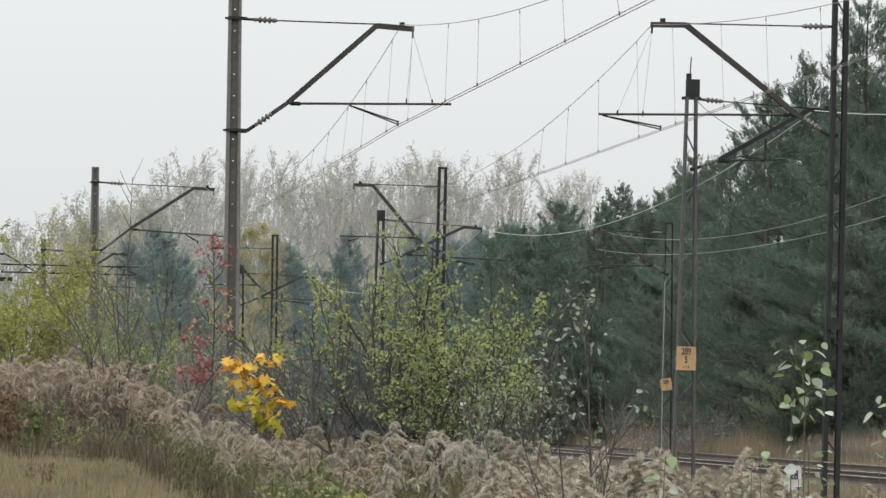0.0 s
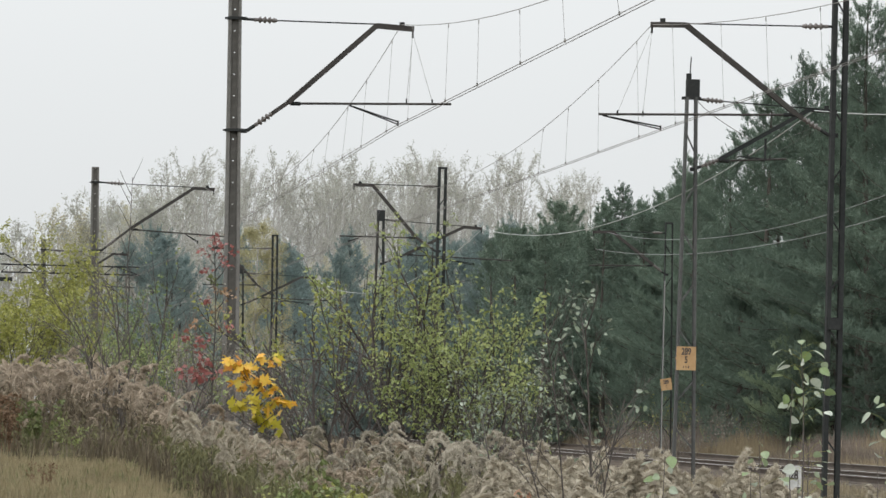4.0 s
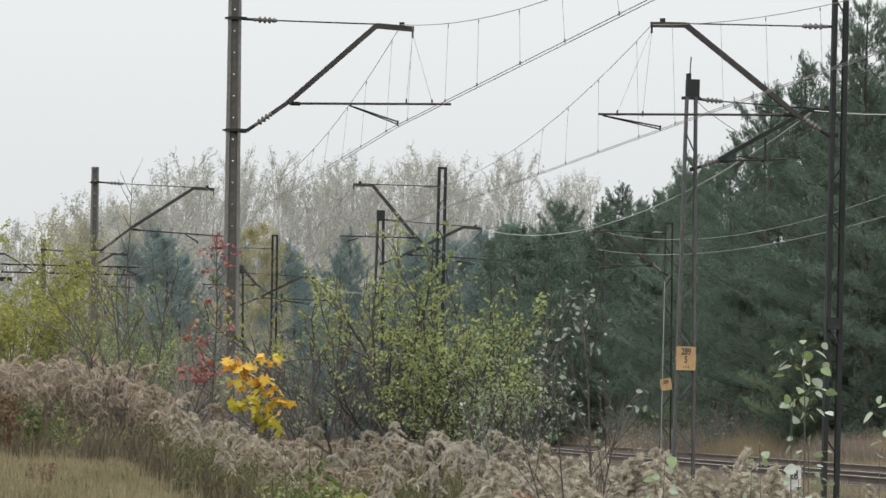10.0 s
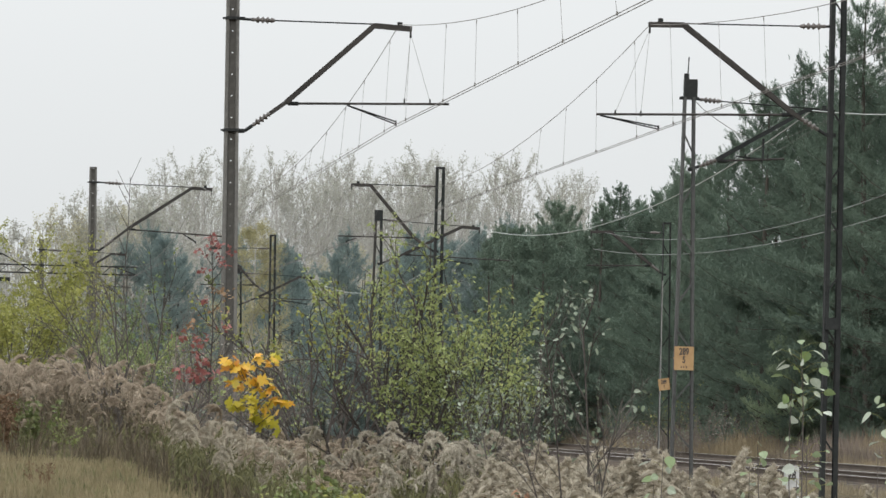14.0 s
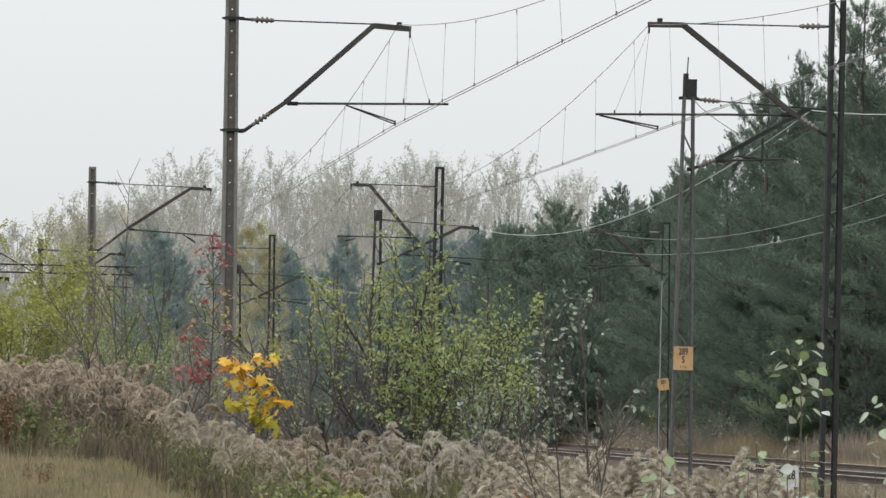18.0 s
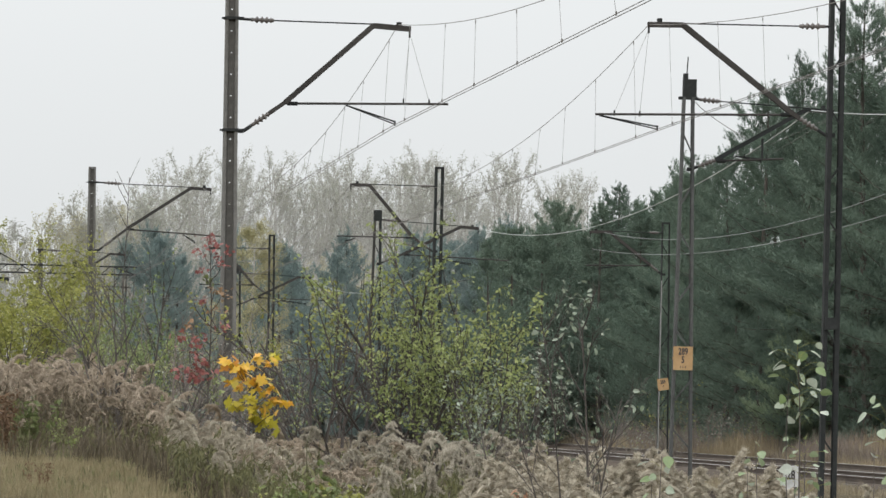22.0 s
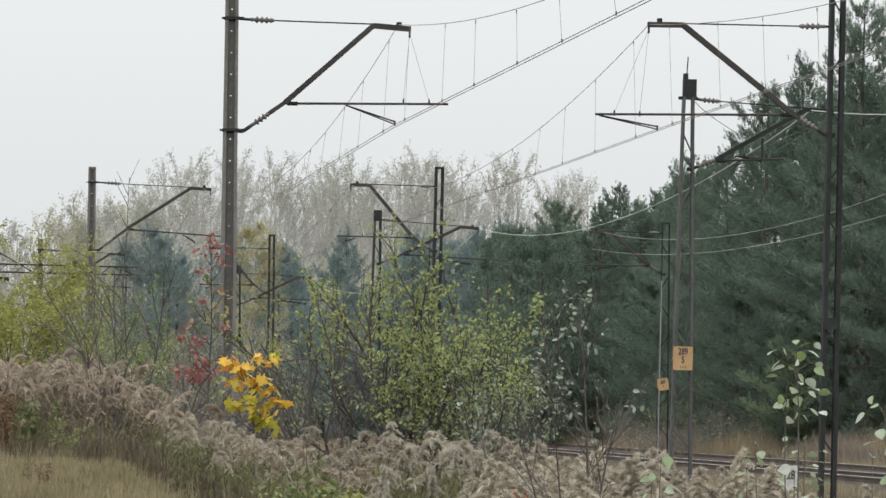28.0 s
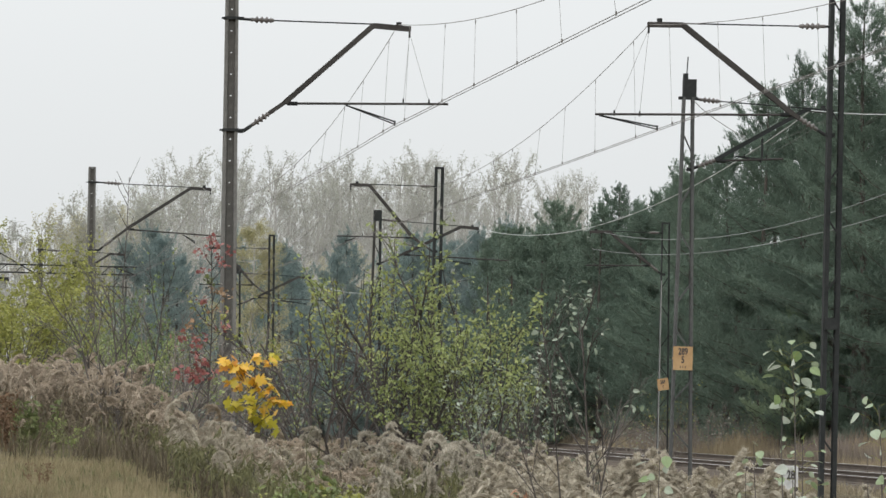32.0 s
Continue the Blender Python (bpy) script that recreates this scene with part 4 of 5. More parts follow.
# Weeds in front of the bank.
shrub("green_weed", 1.73, 57.6, 0.75, 95, "upright green weed at the front of the bank", "weed", WEED_LEAF, STALK_GREEN, stems=9, fan=0.12, leaves=420, size=0.06, levels=1, fork=6, reach=0.3, radius=0.005)
shrub("brown_weed", 1.46, 57.9, 0.74, 96, "rust-brown seeded dock weed before the bank", "weed", RUST_WEED, RUST_WEED, stems=12, fan=0.2, leaves=700, size=0.045, levels=1, fork=6, reach=0.3, radius=0.005)
shrub("brown_weed", 1.34, 57.2, 0.62, 101, "rust-brown seeded dock weed before the bank", "weed", RUST_WEED, RUST_WEED, stems=12, fan=0.2, leaves=600, size=0.045, levels=1, fork=6, reach=0.3, radius=0.005)
shrub("green_weed", 2.10, 57.3, 0.5, 97, "low green weed in dry grass", "weed", LEAF_OLIVE, STALK_GREEN, stems=6, fan=0.25, leaves=110, size=0.05, levels=1, fork=5, reach=0.4, radius=0.004)
shrub("brown_weed", 1.50, 47.0, 0.35, 98, "dry brown seeded weed in the meadow", "weed", RUST_WEED, RUST_WEED, stems=7, fan=0.3, leaves=140, size=0.03, levels=1, fork=5, reach=0.4, radius=0.004)
shrub("green_weed", 3.7, 43.0, 0.8, 99, "green weed among goldenrod stalks", "weed", WEED_LEAF, STALK_GREEN, stems=8, fan=0.3, leaves=260, size=0.07, levels=1, fork=5, reach=0.4, radius=0.004)
shrub("green_weed", 4.1, 44.5, 0.8, 100, "green weed among goldenrod stalks", "weed", LEAF_YG, STALK_GREEN, stems=8, fan=0.3, leaves=200, size=0.07, levels=1, fork=5, reach=0.4, radius=0.004)

shrub("brown_seedling", 4.88, 37.0, 1.08, 131, "seedling with orange-brown dead leaves among goldenrod", "seedling", BROWN_LEAF, BARK, stems=2, fan=0.2, leaves=22, size=0.085, levels=1, fork=6, reach=0.4, start=0.5, low=0.45, radius=0.005)
shrub("brown_seedling", 4.74, 36.6, 1.02, 132, "seedling with orange-brown dead leaves among goldenrod", "seedling", BROWN_LEAF, BARK, stems=2, fan=0.2, leaves=16, size=0.08, levels=1, fork=6, reach=0.4, start=0.5, low=0.45, radius=0.005)
rw = np.random.RandomState(77)
for k in range(16):
    wy = rw.uniform(37, 45)
    wx = (rw.uniform(430, 800) + 206) / 8826 * wy
    shrub("green_weed", wx, wy, rw.uniform(0.45, 0.75), 120 + k, "low leafy weed among goldenrod stalks", "weed", (LEAF_OLIVE, LEAF_YG, WEED_LEAF)[k % 3], STALK_GREEN, stems=7, fan=0.3, leaves=95, size=0.045, levels=1, fork=5, reach=0.4, radius=0.004, group="low green weeds")

# Willow bushes beside the track.
WILLOWS = "willow bushes beside the track"
leafy = lambda p: p[0] > -0.25 + 0.45 * math.sin(4.3 * p[2] + 2.1 * p[1]) or (p[2] > 2.05 and math.sin(7 * p[0] + 3) > -0.3)
shrub("willow_bush", 6.02, 56.7, 2.75, 21, "wide willow bush with many yellow-green leaves beside the track", "bush", LEAF_OLIVE, stems=9, fan=0.62, leaves=5400, size=0.052, fork=7, low=0.12, radius=0.026, group=WILLOWS, bend=0.55, keep=leafy)
shrub("willow_bush", 6.55, 56.0, 2.45, 25, "willow bush with dense olive leaves beside the track", "bush", LEAF_OLIVE, stems=8, fan=0.5, leaves=3600, size=0.05, fork=7, low=0.1, radius=0.02, group=WILLOWS, bend=0.5)
shrub("willow_bush", 5.50, 61.8, 2.95, 22, "mostly bare dark willow bush with leaves near its top", "bush", LEAF_YG, stems=7, fan=0.46, leaves=750, size=0.06, fork=5, low=0.66, radius=0.03, group=WILLOWS, bend=0.55)
shrub("willow_bush", 6.85, 54.8, 1.95, 23, "low willow bush with grey-green leaves", "bush", LEAF_PALE, stems=8, fan=0.55, leaves=700, size=0.052, fork=5, low=0.1, radius=0.014, group=WILLOWS)
shrub("willow_bush", 5.2, 58.5, 2.0, 24, "bare twiggy bush in dry goldenrod", "bush", LEAF_OLIVE, stems=5, fan=0.5, leaves=160, size=0.045, fork=5, low=0.3, radius=0.018, group=WILLOWS, bend=0.5)

# Thin saplings with pale leaf backs.
SAPS = "thin saplings at the foot of the ballast"
shrub("sapling", 4.61, 33.0, 2.95, 31, "thin sapling with a few pale leaves", "sapling", LEAF_PALE, stems=2, fan=0.07, leaves=105, size=0.050, shape=LEAF, fork=9, reach=0.5, spread=0.7, low=0.55, radius=0.011, group=SAPS, bend=0.18)
shrub("sapling", 4.60, 33.0, 2.1, 32, "thin sapling with bare forked twigs", "sapling", LEAF_PALE, stems=2, fan=0.16, leaves=40, size=0.050, shape=LEAF, fork=8, reach=0.5, spread=0.65, low=0.45, radius=0.010, group=SAPS, bend=0.2)
shrub("sapling", 4.80, 33.6, 1.5, 35, "short dark sapling with bare twigs", "sapling", LEAF_PALE, stems=1, fan=0.1, leaves=14, size=0.050, shape=LEAF, fork=7, reach=0.4, spread=0.7, low=0.5, radius=0.008, group=SAPS, bend=0.2)
shrub("sapling", 6.15, 49.6, 2.1, 33, "slender sapling with sparse grey-green leaves", "sapling", LEAF_PALE, stems=2, fan=0.1, leaves=120, size=0.055, fork=5, low=0.35, radius=0.011, group=SAPS)
shrub("sapling", 5.3, 40.5, 1.2, 34, "low bare sapling with a few brown twigs", "sapling", LEAF_PALE, stems=3, fan=0.25, leaves=20, size=0.05, fork=5, low=0.4, radius=0.007, group=SAPS)

# Near saplings that stir in the wind.
BLADE = [(0, 0, 0), (0.10, 0.24, 0.03), (0.30, 0.38, 0.06), (0.55, 0.36, 0.05), (0.80, 0.20, 0.0), (1.0, 0, -0.07), (0.80, -0.20, 0.0), (0.55, -0.36, 0.05), (0.30, -0.38, 0.06), (0.10, -0.24, 0.03), (0.30, 0, 0.0), (0.60, 0, -0.01)]
BLADE_MESH = Build().add(BLADE, [(0, 1, 10), (1, 2, 10), (2, 3, 11), (2, 11, 10), (3, 4, 11), (4, 5, 11), (5, 6, 11), (6, 7, 11), (7, 8, 11), (8, 10, 11), (8, 9, 10), (9, 0, 10)]).mesh("leaf", LEAF_ASPEN)


def aspen(x, y, height, seed, label, sprigs, size=0.058, lean=(0.0, 0.0)):
    """A young aspen: one or two thin stems, short leaf stalks and broad single leaves. sprigs: height share from, to, number, reach."""
    rng = np.random.RandomState(seed)
    sh = thing("aspen_sapling", (x, y, float(ground_z(x, y)) - 0.03), label, "sapling", "near aspen saplings")
    zs = np.linspace(0, height, 8)
    wave = rng.uniform(0, 6)
    st1 = np.stack([lean[0] * zs + 0.012 * np.sin(zs * 4 + wave), lean[1] * zs + 0.012 * np.cos(zs * 3 + wave), zs], 1)
    stem = part("stem", Build().tube(st1, np.linspace(0.008, 0.002, 8), 6), BARK, sh)
    low = rng.uniform(0.25, 0.4)
    st2 = np.stack([lean[0] * zs[2:] - 0.06 * np.sin((zs[2:] - zs[2]) * 1.8), lean[1] * zs[2:], zs[2:] * (1 - 0.35 * low)], 1)
    side = part("stem", Build().tube(st2, np.linspace(0.005, 0.0018, 6), 5), BARK, sh)
    for z0, z1, n, reach in sprigs:
        for k in range(n):
            z = height * (z0 + (z1 - z0) * (k + rng.uniform(0.1, 0.9)) / n)
            p = np.array([np.interp(z, zs, st1[:, c]) for c in range(3)])
            a = k * 2.4 + rng.normal(0, 0.5)
            d = np.array([math.cos(a), math.sin(a), rng.uniform(0.1, 0.8)]) * reach * rng.uniform(0.5, 1.2)
            part("leaf_stalk", Build().tube([p, p + d * 0.6 + np.array([0, 0, 0.01]), p + d], 0.0009, 3), LEAF_YG, stem)
            lf = part("leaf", BLADE_MESH, None, stem)
            s = size * rng.uniform(0.7, 1.25)
            lf.matrix_basis = Matrix.LocRotScale(Vector(p + d), Euler((rng.normal(0, 0.7), rng.uniform(0.0, 1.0), a + rng.normal(0, 0.5))), (s, s, s))
    return sh


near_sapling = aspen(4.42, 23.67, 1.90, 41, "young aspen sapling with broad pale green leaves", ((0.80, 1.0, 30, 0.10), (0.36, 0.74, 9, 0.06)), 0.058, (-0.018, 0))
low_sapling = aspen(4.53, 24.2, 1.43, 45, "short aspen sapling with small grey-green leaves", ((0.74, 1.0, 26, 0.09),), 0.042)
edge_sapling = aspen(4.84, 23.6, 1.62, 42, "young aspen sapling with a few bright leaves", ((0.82, 1.0, 14, 0.11), (0.6, 0.8, 5, 0.07)), 0.062, (-0.02, 0))
small_sapling = aspen(4.66, 29.7, 1.42, 43, "small aspen sapling among goldenrod plumes", ((0.7, 1.0, 11, 0.06),), 0.075, (0.01, 0))
other_sapling = aspen(5.24, 29.6, 1.45, 44, "small aspen sapling with yellowing leaves", ((0.65, 1.0, 12, 0.10),), 0.07)

# Young maple in yellow, and a slim red tree.
def tiered_sapling(name, x, y, height, seed, label, sprays, radius=0.010, lean=0.0):
    """One slim stem; sprays: sideways reach and height of a twig's end, number of leaves, their size, spread, material."""
    rng = np.random.RandomState(seed)
    sh = thing(name, (x, y, float(ground_z(x, y)) - 0.03), label, "sapling")
    zs = np.linspace(0, height, 9)
    line = np.stack([lean * zs + 0.015 * np.sin(zs * 3 + seed), 0.015 * np.cos(zs * 2.4 + seed), zs], 1)
    stem = part("stem", Build().tube(line, np.linspace(radius, radius * 0.3, 9), 6), DARKBARK, sh)
    blades = {}
    for dx, dz, n, size, wide, mat in sprays:
        foot = min(height * 0.97, max(0.2, dz - 0.55 * abs(dx) - 0.12))
        p = np.array([np.interp(foot, zs, line[:, c]) for c in range(3)])
        q = np.array([dx, rng.uniform(-0.7, 0.7) * max(abs(dx), 0.08), dz])
        mid = p * 0.45 + q * 0.55 + np.array([0, 0, -0.03])
        part("twig", Build().tube([p, mid, q], np.array([0.45, 0.32, 0.18]) * radius, 4), DARKBARK, stem)
        spots = q + rng.normal(0, 1, (n, 3)) * np.array([wide, wide, wide * 0.5])
        blades.setdefault((mat.name, size), (mat, size, []))[2].append(spots)
    for mat, size, spots in blades.values():
        part("leaves", Build().leaves(np.concatenate(spots), size, MAPLE_LEAF, 0.45, 0.8, rng), mat, sh)
    return sh


LEAF_LIME = surface("yellow_green_maple_leaves", (0.378, 0.378, 0.045), (0.648, 0.522, 0.063), 0.5, 8, 3, 0, 0, 0.75, 0.4)
M = LEAF_MAPLE
maple = tiered_sapling("maple_sapling", 3.71, 49.9, 1.38, 51, "young maple sapling with bright yellow-orange leaves", [
    (-0.25, 1.66, 7, 0.102, 0.052, M), (-0.17, 1.61, 15, 0.111, 0.069, M), (-0.11, 1.56, 7, 0.099, 0.046, M), (0.03, 1.70, 4, 0.098, 0.032, M), (0.12, 1.64, 7, 0.094, 0.046, M), (0.16, 1.70, 4, 0.093, 0.032, LEAF_LIME),
    (-0.20, 1.42, 11, 0.106, 0.058, M), (-0.08, 1.46, 12, 0.111, 0.069, M), (0.06, 1.44, 12, 0.111, 0.069, M), (0.17, 1.38, 9, 0.106, 0.052, M), (0.27, 1.25, 9, 0.111, 0.035, M), (0.18, 1.27, 7, 0.102, 0.046, M),
    (-0.20, 1.21, 11, 0.106, 0.058, LEAF_LIME), (-0.06, 1.25, 9, 0.102, 0.058, LEAF_LIME), (0.10, 1.17, 11, 0.106, 0.058, M), (0.06, 1.07, 11, 0.106, 0.052, LEAF_LIME), (0.12, 1.00, 7, 0.106, 0.046, LEAF_LIME)], 0.013)
RED, BRN = LEAF_RED, LEAF_RUST
red_sapling = tiered_sapling("red_sapling", 3.595, 55.0, 2.95, 52, "slim dark sapling with sparse red and brown leaves", [
    (-0.04, 2.93, 16, 0.046, 0.050, RED), (0.03, 2.85, 18, 0.046, 0.060, RED), (-0.09, 2.78, 16, 0.046, 0.060, RED), (0.10, 2.73, 21, 0.046, 0.070, RED), (0.14, 2.64, 12, 0.043, 0.050, RED), (-0.09, 2.56, 12, 0.043, 0.050, RED),
    (-0.02, 2.45, 21, 0.046, 0.050, WEED_LEAF), (0.04, 2.35, 14, 0.046, 0.050, BRN), (0.13, 2.30, 18, 0.046, 0.060, BRN), (-0.07, 2.23, 14, 0.043, 0.050, RED), (0.06, 2.13, 14, 0.043, 0.060, BRN),
    (-0.20, 1.96, 16, 0.056, 0.075, BRN), (0.12, 1.93, 12, 0.053, 0.062, RED), (-0.26, 1.81, 21, 0.059, 0.075, RED), (-0.10, 1.79, 16, 0.056, 0.075, RED), (-0.14, 1.62, 21, 0.059, 0.075, RED), (-0.06, 1.53, 14, 0.056, 0.062, RED),
    (-0.28, 1.41, 23, 0.059, 0.075, RED), (-0.16, 1.38, 28, 0.059, 0.088, RED), (-0.05, 1.43, 16, 0.056, 0.062, RED), (0.10, 1.33, 14, 0.053, 0.075, LEAF_OLIVE), (0.08, 1.18, 14, 0.053, 0.075, LEAF_OLIVE)], 0.014)

# Twiggy bushes on the bank.
TWIGS = "bare bushes on the bank"
shrub("bare_bush", 2.74, 60.2, 2.2, 61, "bare grey-brown bush rising from the goldenrod", "bush", LEAF_OLIVE, BARK, stems=3, fan=0.38, leaves=120, size=0.04, fork=6, low=0.5, radius=0.020, group=TWIGS)
shrub("bare_bush", 2.97, 60.4, 2.4, 62, "bare forked bush rising from the goldenrod", "bush", LEAF_OLIVE, BARK, stems=3, fan=0.5, leaves=110, size=0.04, fork=6, low=0.5, radius=0.020, group=TWIGS)
shrub("bare_bush", 3.40, 60.8, 1.8, 63, "leaning bare bush on the slope", "bush", LEAF_PALE, BARK, stems=5, fan=0.75, leaves=120, size=0.04, fork=6, low=0.3, radius=0.022, group=TWIGS)
shrub("dead_stem", 2.58, 59.5, 1.75, 64, "pale dead stem standing in goldenrod", "sapling", None, BRUSH, stems=1, fan=0.2, leaves=0, fork=3, radius=0.009, levels=1, bend=0.08)
shrub("bare_bush", 4.3, 72.5, 2.6, 65, "grey twiggy bush behind the bank", "bush", LEAF_TAN, BRUSH, stems=12, fan=0.6, leaves=260, size=0.045, fork=6, low=0.3, radius=0.016, group=TWIGS)
shrub("bare_bush", 5.0, 74.0, 2.4, 66, "grey twiggy bush beside the concrete mast", "bush", LEAF_TAN, BRUSH, stems=12, fan=0.6, leaves=220, size=0.045, fork=6, low=0.3, radius=0.016, group=TWIGS)

# Yellow-green bushes behind the bank.
HEDGE = "autumn bushes behind the bank"
for k, (x, y, h, mt, lb2, nl) in enumerate([
        (2.2, 92, 3.0, LEAF_YG, "tall yellow-green bush behind the bank", 3400), (3.2, 95, 3.4, LEAF_YG, "tall yellow-green bush behind the bank", 3400),
        (4.0, 98, 3.0, LEAF_OLIVE, "olive and yellow bush behind the bank", 2200), (5.3, 104, 3.4, LEAF_GREEN, "fresh green bush behind the bank", 2200),
        (6.7, 92, 2.7, LEAF_GREEN, "small thin green bush beside the concrete mast", 380), (7.4, 93, 2.5, LEAF_GREEN, "small thin green bush near the track", 320),
        (1.2, 96, 2.9, LEAF_YG, "tall yellow-green bush behind the bank", 2600), (4.7, 108, 3.1, LEAF_OLIVE, "olive bush with thinning leaves", 1500),
        (6.1, 112, 3.0, LEAF_OLIVE, "olive bush with thinning leaves", 1400)]):
    def gap(p, x=x, y=y):
        r = (x + p[0]) / (y + p[1])
        return not ((abs(r - 0.0279) < 0.0004 and 0.8 < p[2] < 2.0) or ((abs(r - 0.03645) < 0.0002 or 0.0374 < r < 0.0383) and 1.3 < p[2] < 2.3))

    shrub("autumn_bush", x, y, h, 70 + k, lb2, "bush", mt, BARK, stems=8, fan=0.5, leaves=int(nl * 1.9), size=0.070, fork=6, low=0.1 if mt == LEAF_YG else 0.5, radius=0.017, group=HEDGE, keep=gap)
shrub("birch_sapling", 4.93, 105.2, 6.2, 80, "tall thin bare birch sapling", "tree", LEAF_TAN, BARK, stems=1, fan=0.02, leaves=0, fork=14, radius=0.024, levels=1, spread=0.55, bend=0.1, reach=0.24)


# ---- trees ----
def pine_parts(seed, height, crown=3.3, first=0.04, whorl=0.88, step=0.115, tufts=7, shoot=0.16, sprays=16, needle=0.10, thin=0.0088):
    """A pine: trunk with whorls of branches, each a flat bough of short upturned shoots set with needles."""
    rng = np.random.RandomState(seed)
    wood, root, way, size = Build(), [], [], []
    trunk = np.array([(0.1 * math.sin(z * 0.4 + seed), 0.1 * math.cos(z * 0.33), z) for z in np.linspace(-0.3, height, 12)])
    wood.tube(trunk, np.linspace(0.17, 0.015, 12), 7)
    z = height * first
    while z < height * 0.985:
        u = z / height
        reach = crown * (0.35 + 0.65 * min(1, (u - first) / 0.25)) * (1 - u) ** 0.68 * 1.27 + 0.16
        n = 6 if u < 0.8 else 5
        a0 = rng.uniform(0, 6.28)
        for k in range(n):
            if rng.rand() < 0.14:
                continue
            a = a0 + 6.28 * k / n + rng.normal(0, 0.3)
            ln = reach * rng.uniform(0.5, 1.15) * (1 + 0.22 * math.sin(3 * a + 1.3 * z + seed))
            full = rng.uniform(0.7, 1.45)
            rise = (0.02 + 0.95 * u ** 2.5) + rng.normal(0, 0.1)
            d = np.array([math.cos(a), math.sin(a), rise])
            base = np.array([np.interp(z, trunk[:, 2], trunk[:, 0]), np.interp(z, trunk[:, 2], trunk[:, 1]), z + rng.uniform(-0.15, 0.15)])
            pts, rad, dd = limb(rng, base, d, ln, 0.03 * (1.1 - u), 0.006, 0.3, 6, 0.55)
            wood.tube(pts, rad, 3)
            m = max(3, int(full * ln * 0.75 / step)) if u < 0.8 else max(4, int(ln * 1.1 / step))
            t = 0.25 + 0.75 * (np.arange(m) + rng.rand(m)) / m
            t = np.repeat(t, tufts)
            q = np.stack([np.interp(t, np.linspace(0, 1, 6), pts[:, c]) for c in range(3)], 1)
            across = np.cross(dd, (0, 0, 1))
            across /= np.linalg.norm(across) + 1e-9
            lat = rng.normal(0, 0.30, len(t)) * (1.2 - 0.75 * t) * min(1.0, 0.35 + ln / 2.2)
            high = np.abs(rng.normal(0, 0.13, len(t))) - 0.35 * np.abs(lat)
            up = np.array([0, 0, 1.0])
            root.append(q + across * lat[:, None] + dd * rng.uniform(-0.12, 0.12, (len(t), 1)) + up * high[:, None])
            way.append(dd * rng.uniform(0.25, 0.9, (len(t), 1)) + across * (lat * 1.3 + rng.normal(0, 0.25, len(t)))[:, None] + up * rng.uniform(0.15, 1.0 + 0.6 * u, (len(t), 1)))
            size.append(np.full(len(t), 1.0 - 0.15 * u))
        z += whorl * rng.uniform(0.75, 1.25) * (1.0 if u < 0.75 else 0.5)
    lead = 5
    root.append(np.repeat(trunk[-1:], lead, 0) - np.array([[0, 0, 0.05 * i] for i in range(lead)]))
    way.append(np.array([(0.05, 0, 1.0)] + [(0.5 * math.cos(i * 1.6), 0.5 * math.sin(i * 1.6), 1.0) for i in range(lead - 1)]))
    size.append(np.full(lead, 1.2))
    P, D, S = np.concatenate(root), np.concatenate(way), np.concatenate(size)
    n = len(P)
    D /= np.linalg.norm(D, axis=1)[:, None]
    S = (S * shoot * rng.uniform(0.65, 1.3, n))[:, None]
    k = sprays
    P, D, S = np.repeat(P, k, 0), np.repeat(D, k, 0), np.repeat(S, k, 0)
    n = len(P)
    o = rng.normal(0, 1, (n, 3))
    o = D * 0.9 + o / np.linalg.norm(o, axis=1)[:, None]
    o /= np.linalg.norm(o, axis=1)[:, None] + 1e-9
    side = np.cross(o, rng.normal(0, 1, (n, 3)))
    side *= thin / np.linalg.norm(side, axis=1)[:, None]
    p = P + D * S * rng.uniform(0.0, 1.0, (n, 1))
    v = np.stack([p - side, p + side, p + o * needle * rng.uniform(0.6, 1.2, (n, 1))], 1)
    return wood, Build().add(v.reshape(-1, 3), np.arange(n * 3).reshape(-1, 3))


def pine(seed, height, label, needles=NEEDLES, group="pines at the forest edge", **k):
    wood, green = pine_parts(seed, height, **k)
    t = thing("pine_tree", (0, 0, 0), label, "tree", group)
    part("trunk", wood, PINEBARK, t)
    part("crown", green, needles, t)
    return t


def set_back(x, y, h):
    """Move a tree away along its sight line, behind the outer track, keeping its apparent size."""
    s = float(np.interp(x / y, [0.12, 0.14, 0.15, 0.17, 0.20], [1.36, 1.29, 1.26, 1.20, 1.10]))
    return x * s, y * s, h * s - 0.45 * (s - 1)


def plant_copies(models, places, z=None):
    rng = np.random.RandomState(len(places))
    used = set()
    for x, y, h, k in places:
        src, base = models[k % len(models)]
        size = h / base
        m = Matrix.Translation((x, y, float(ground_z(x, y)) - 0.1)) @ Matrix.Rotation(rng.uniform(0, 6.28), 4, "Z")
        if id(src) not in used:
            used.add(id(src))
            src.matrix_basis = m @ Matrix.Scale(size, 4)
        else:
            ob = copy_thing(src, m)
            ob.scale = (size, size, size)


PINE_LABEL = "dense dark green pine at the forest edge"
pines = [(pine(101, 13.0, PINE_LABEL), 13.0), (pine(102, 12.0, PINE_LABEL, crown=3.6), 12.0), (pine(103, 11.0, PINE_LABEL, crown=3.0), 11.0), (pine(104, 12.5, PINE_LABEL, crown=3.8), 12.5)]
INNER = dict(step=0.26, tufts=4, shoot=0.26, sprays=9, needle=0.18, thin=0.022, whorl=0.7)
inner_pines = [(pine(105, 12.0, "dark green pine inside the forest", **INNER), 12.0), (pine(106, 11.0, "dark green pine inside the forest", **INNER), 11.0)]
rng = np.random.RandomState(5)
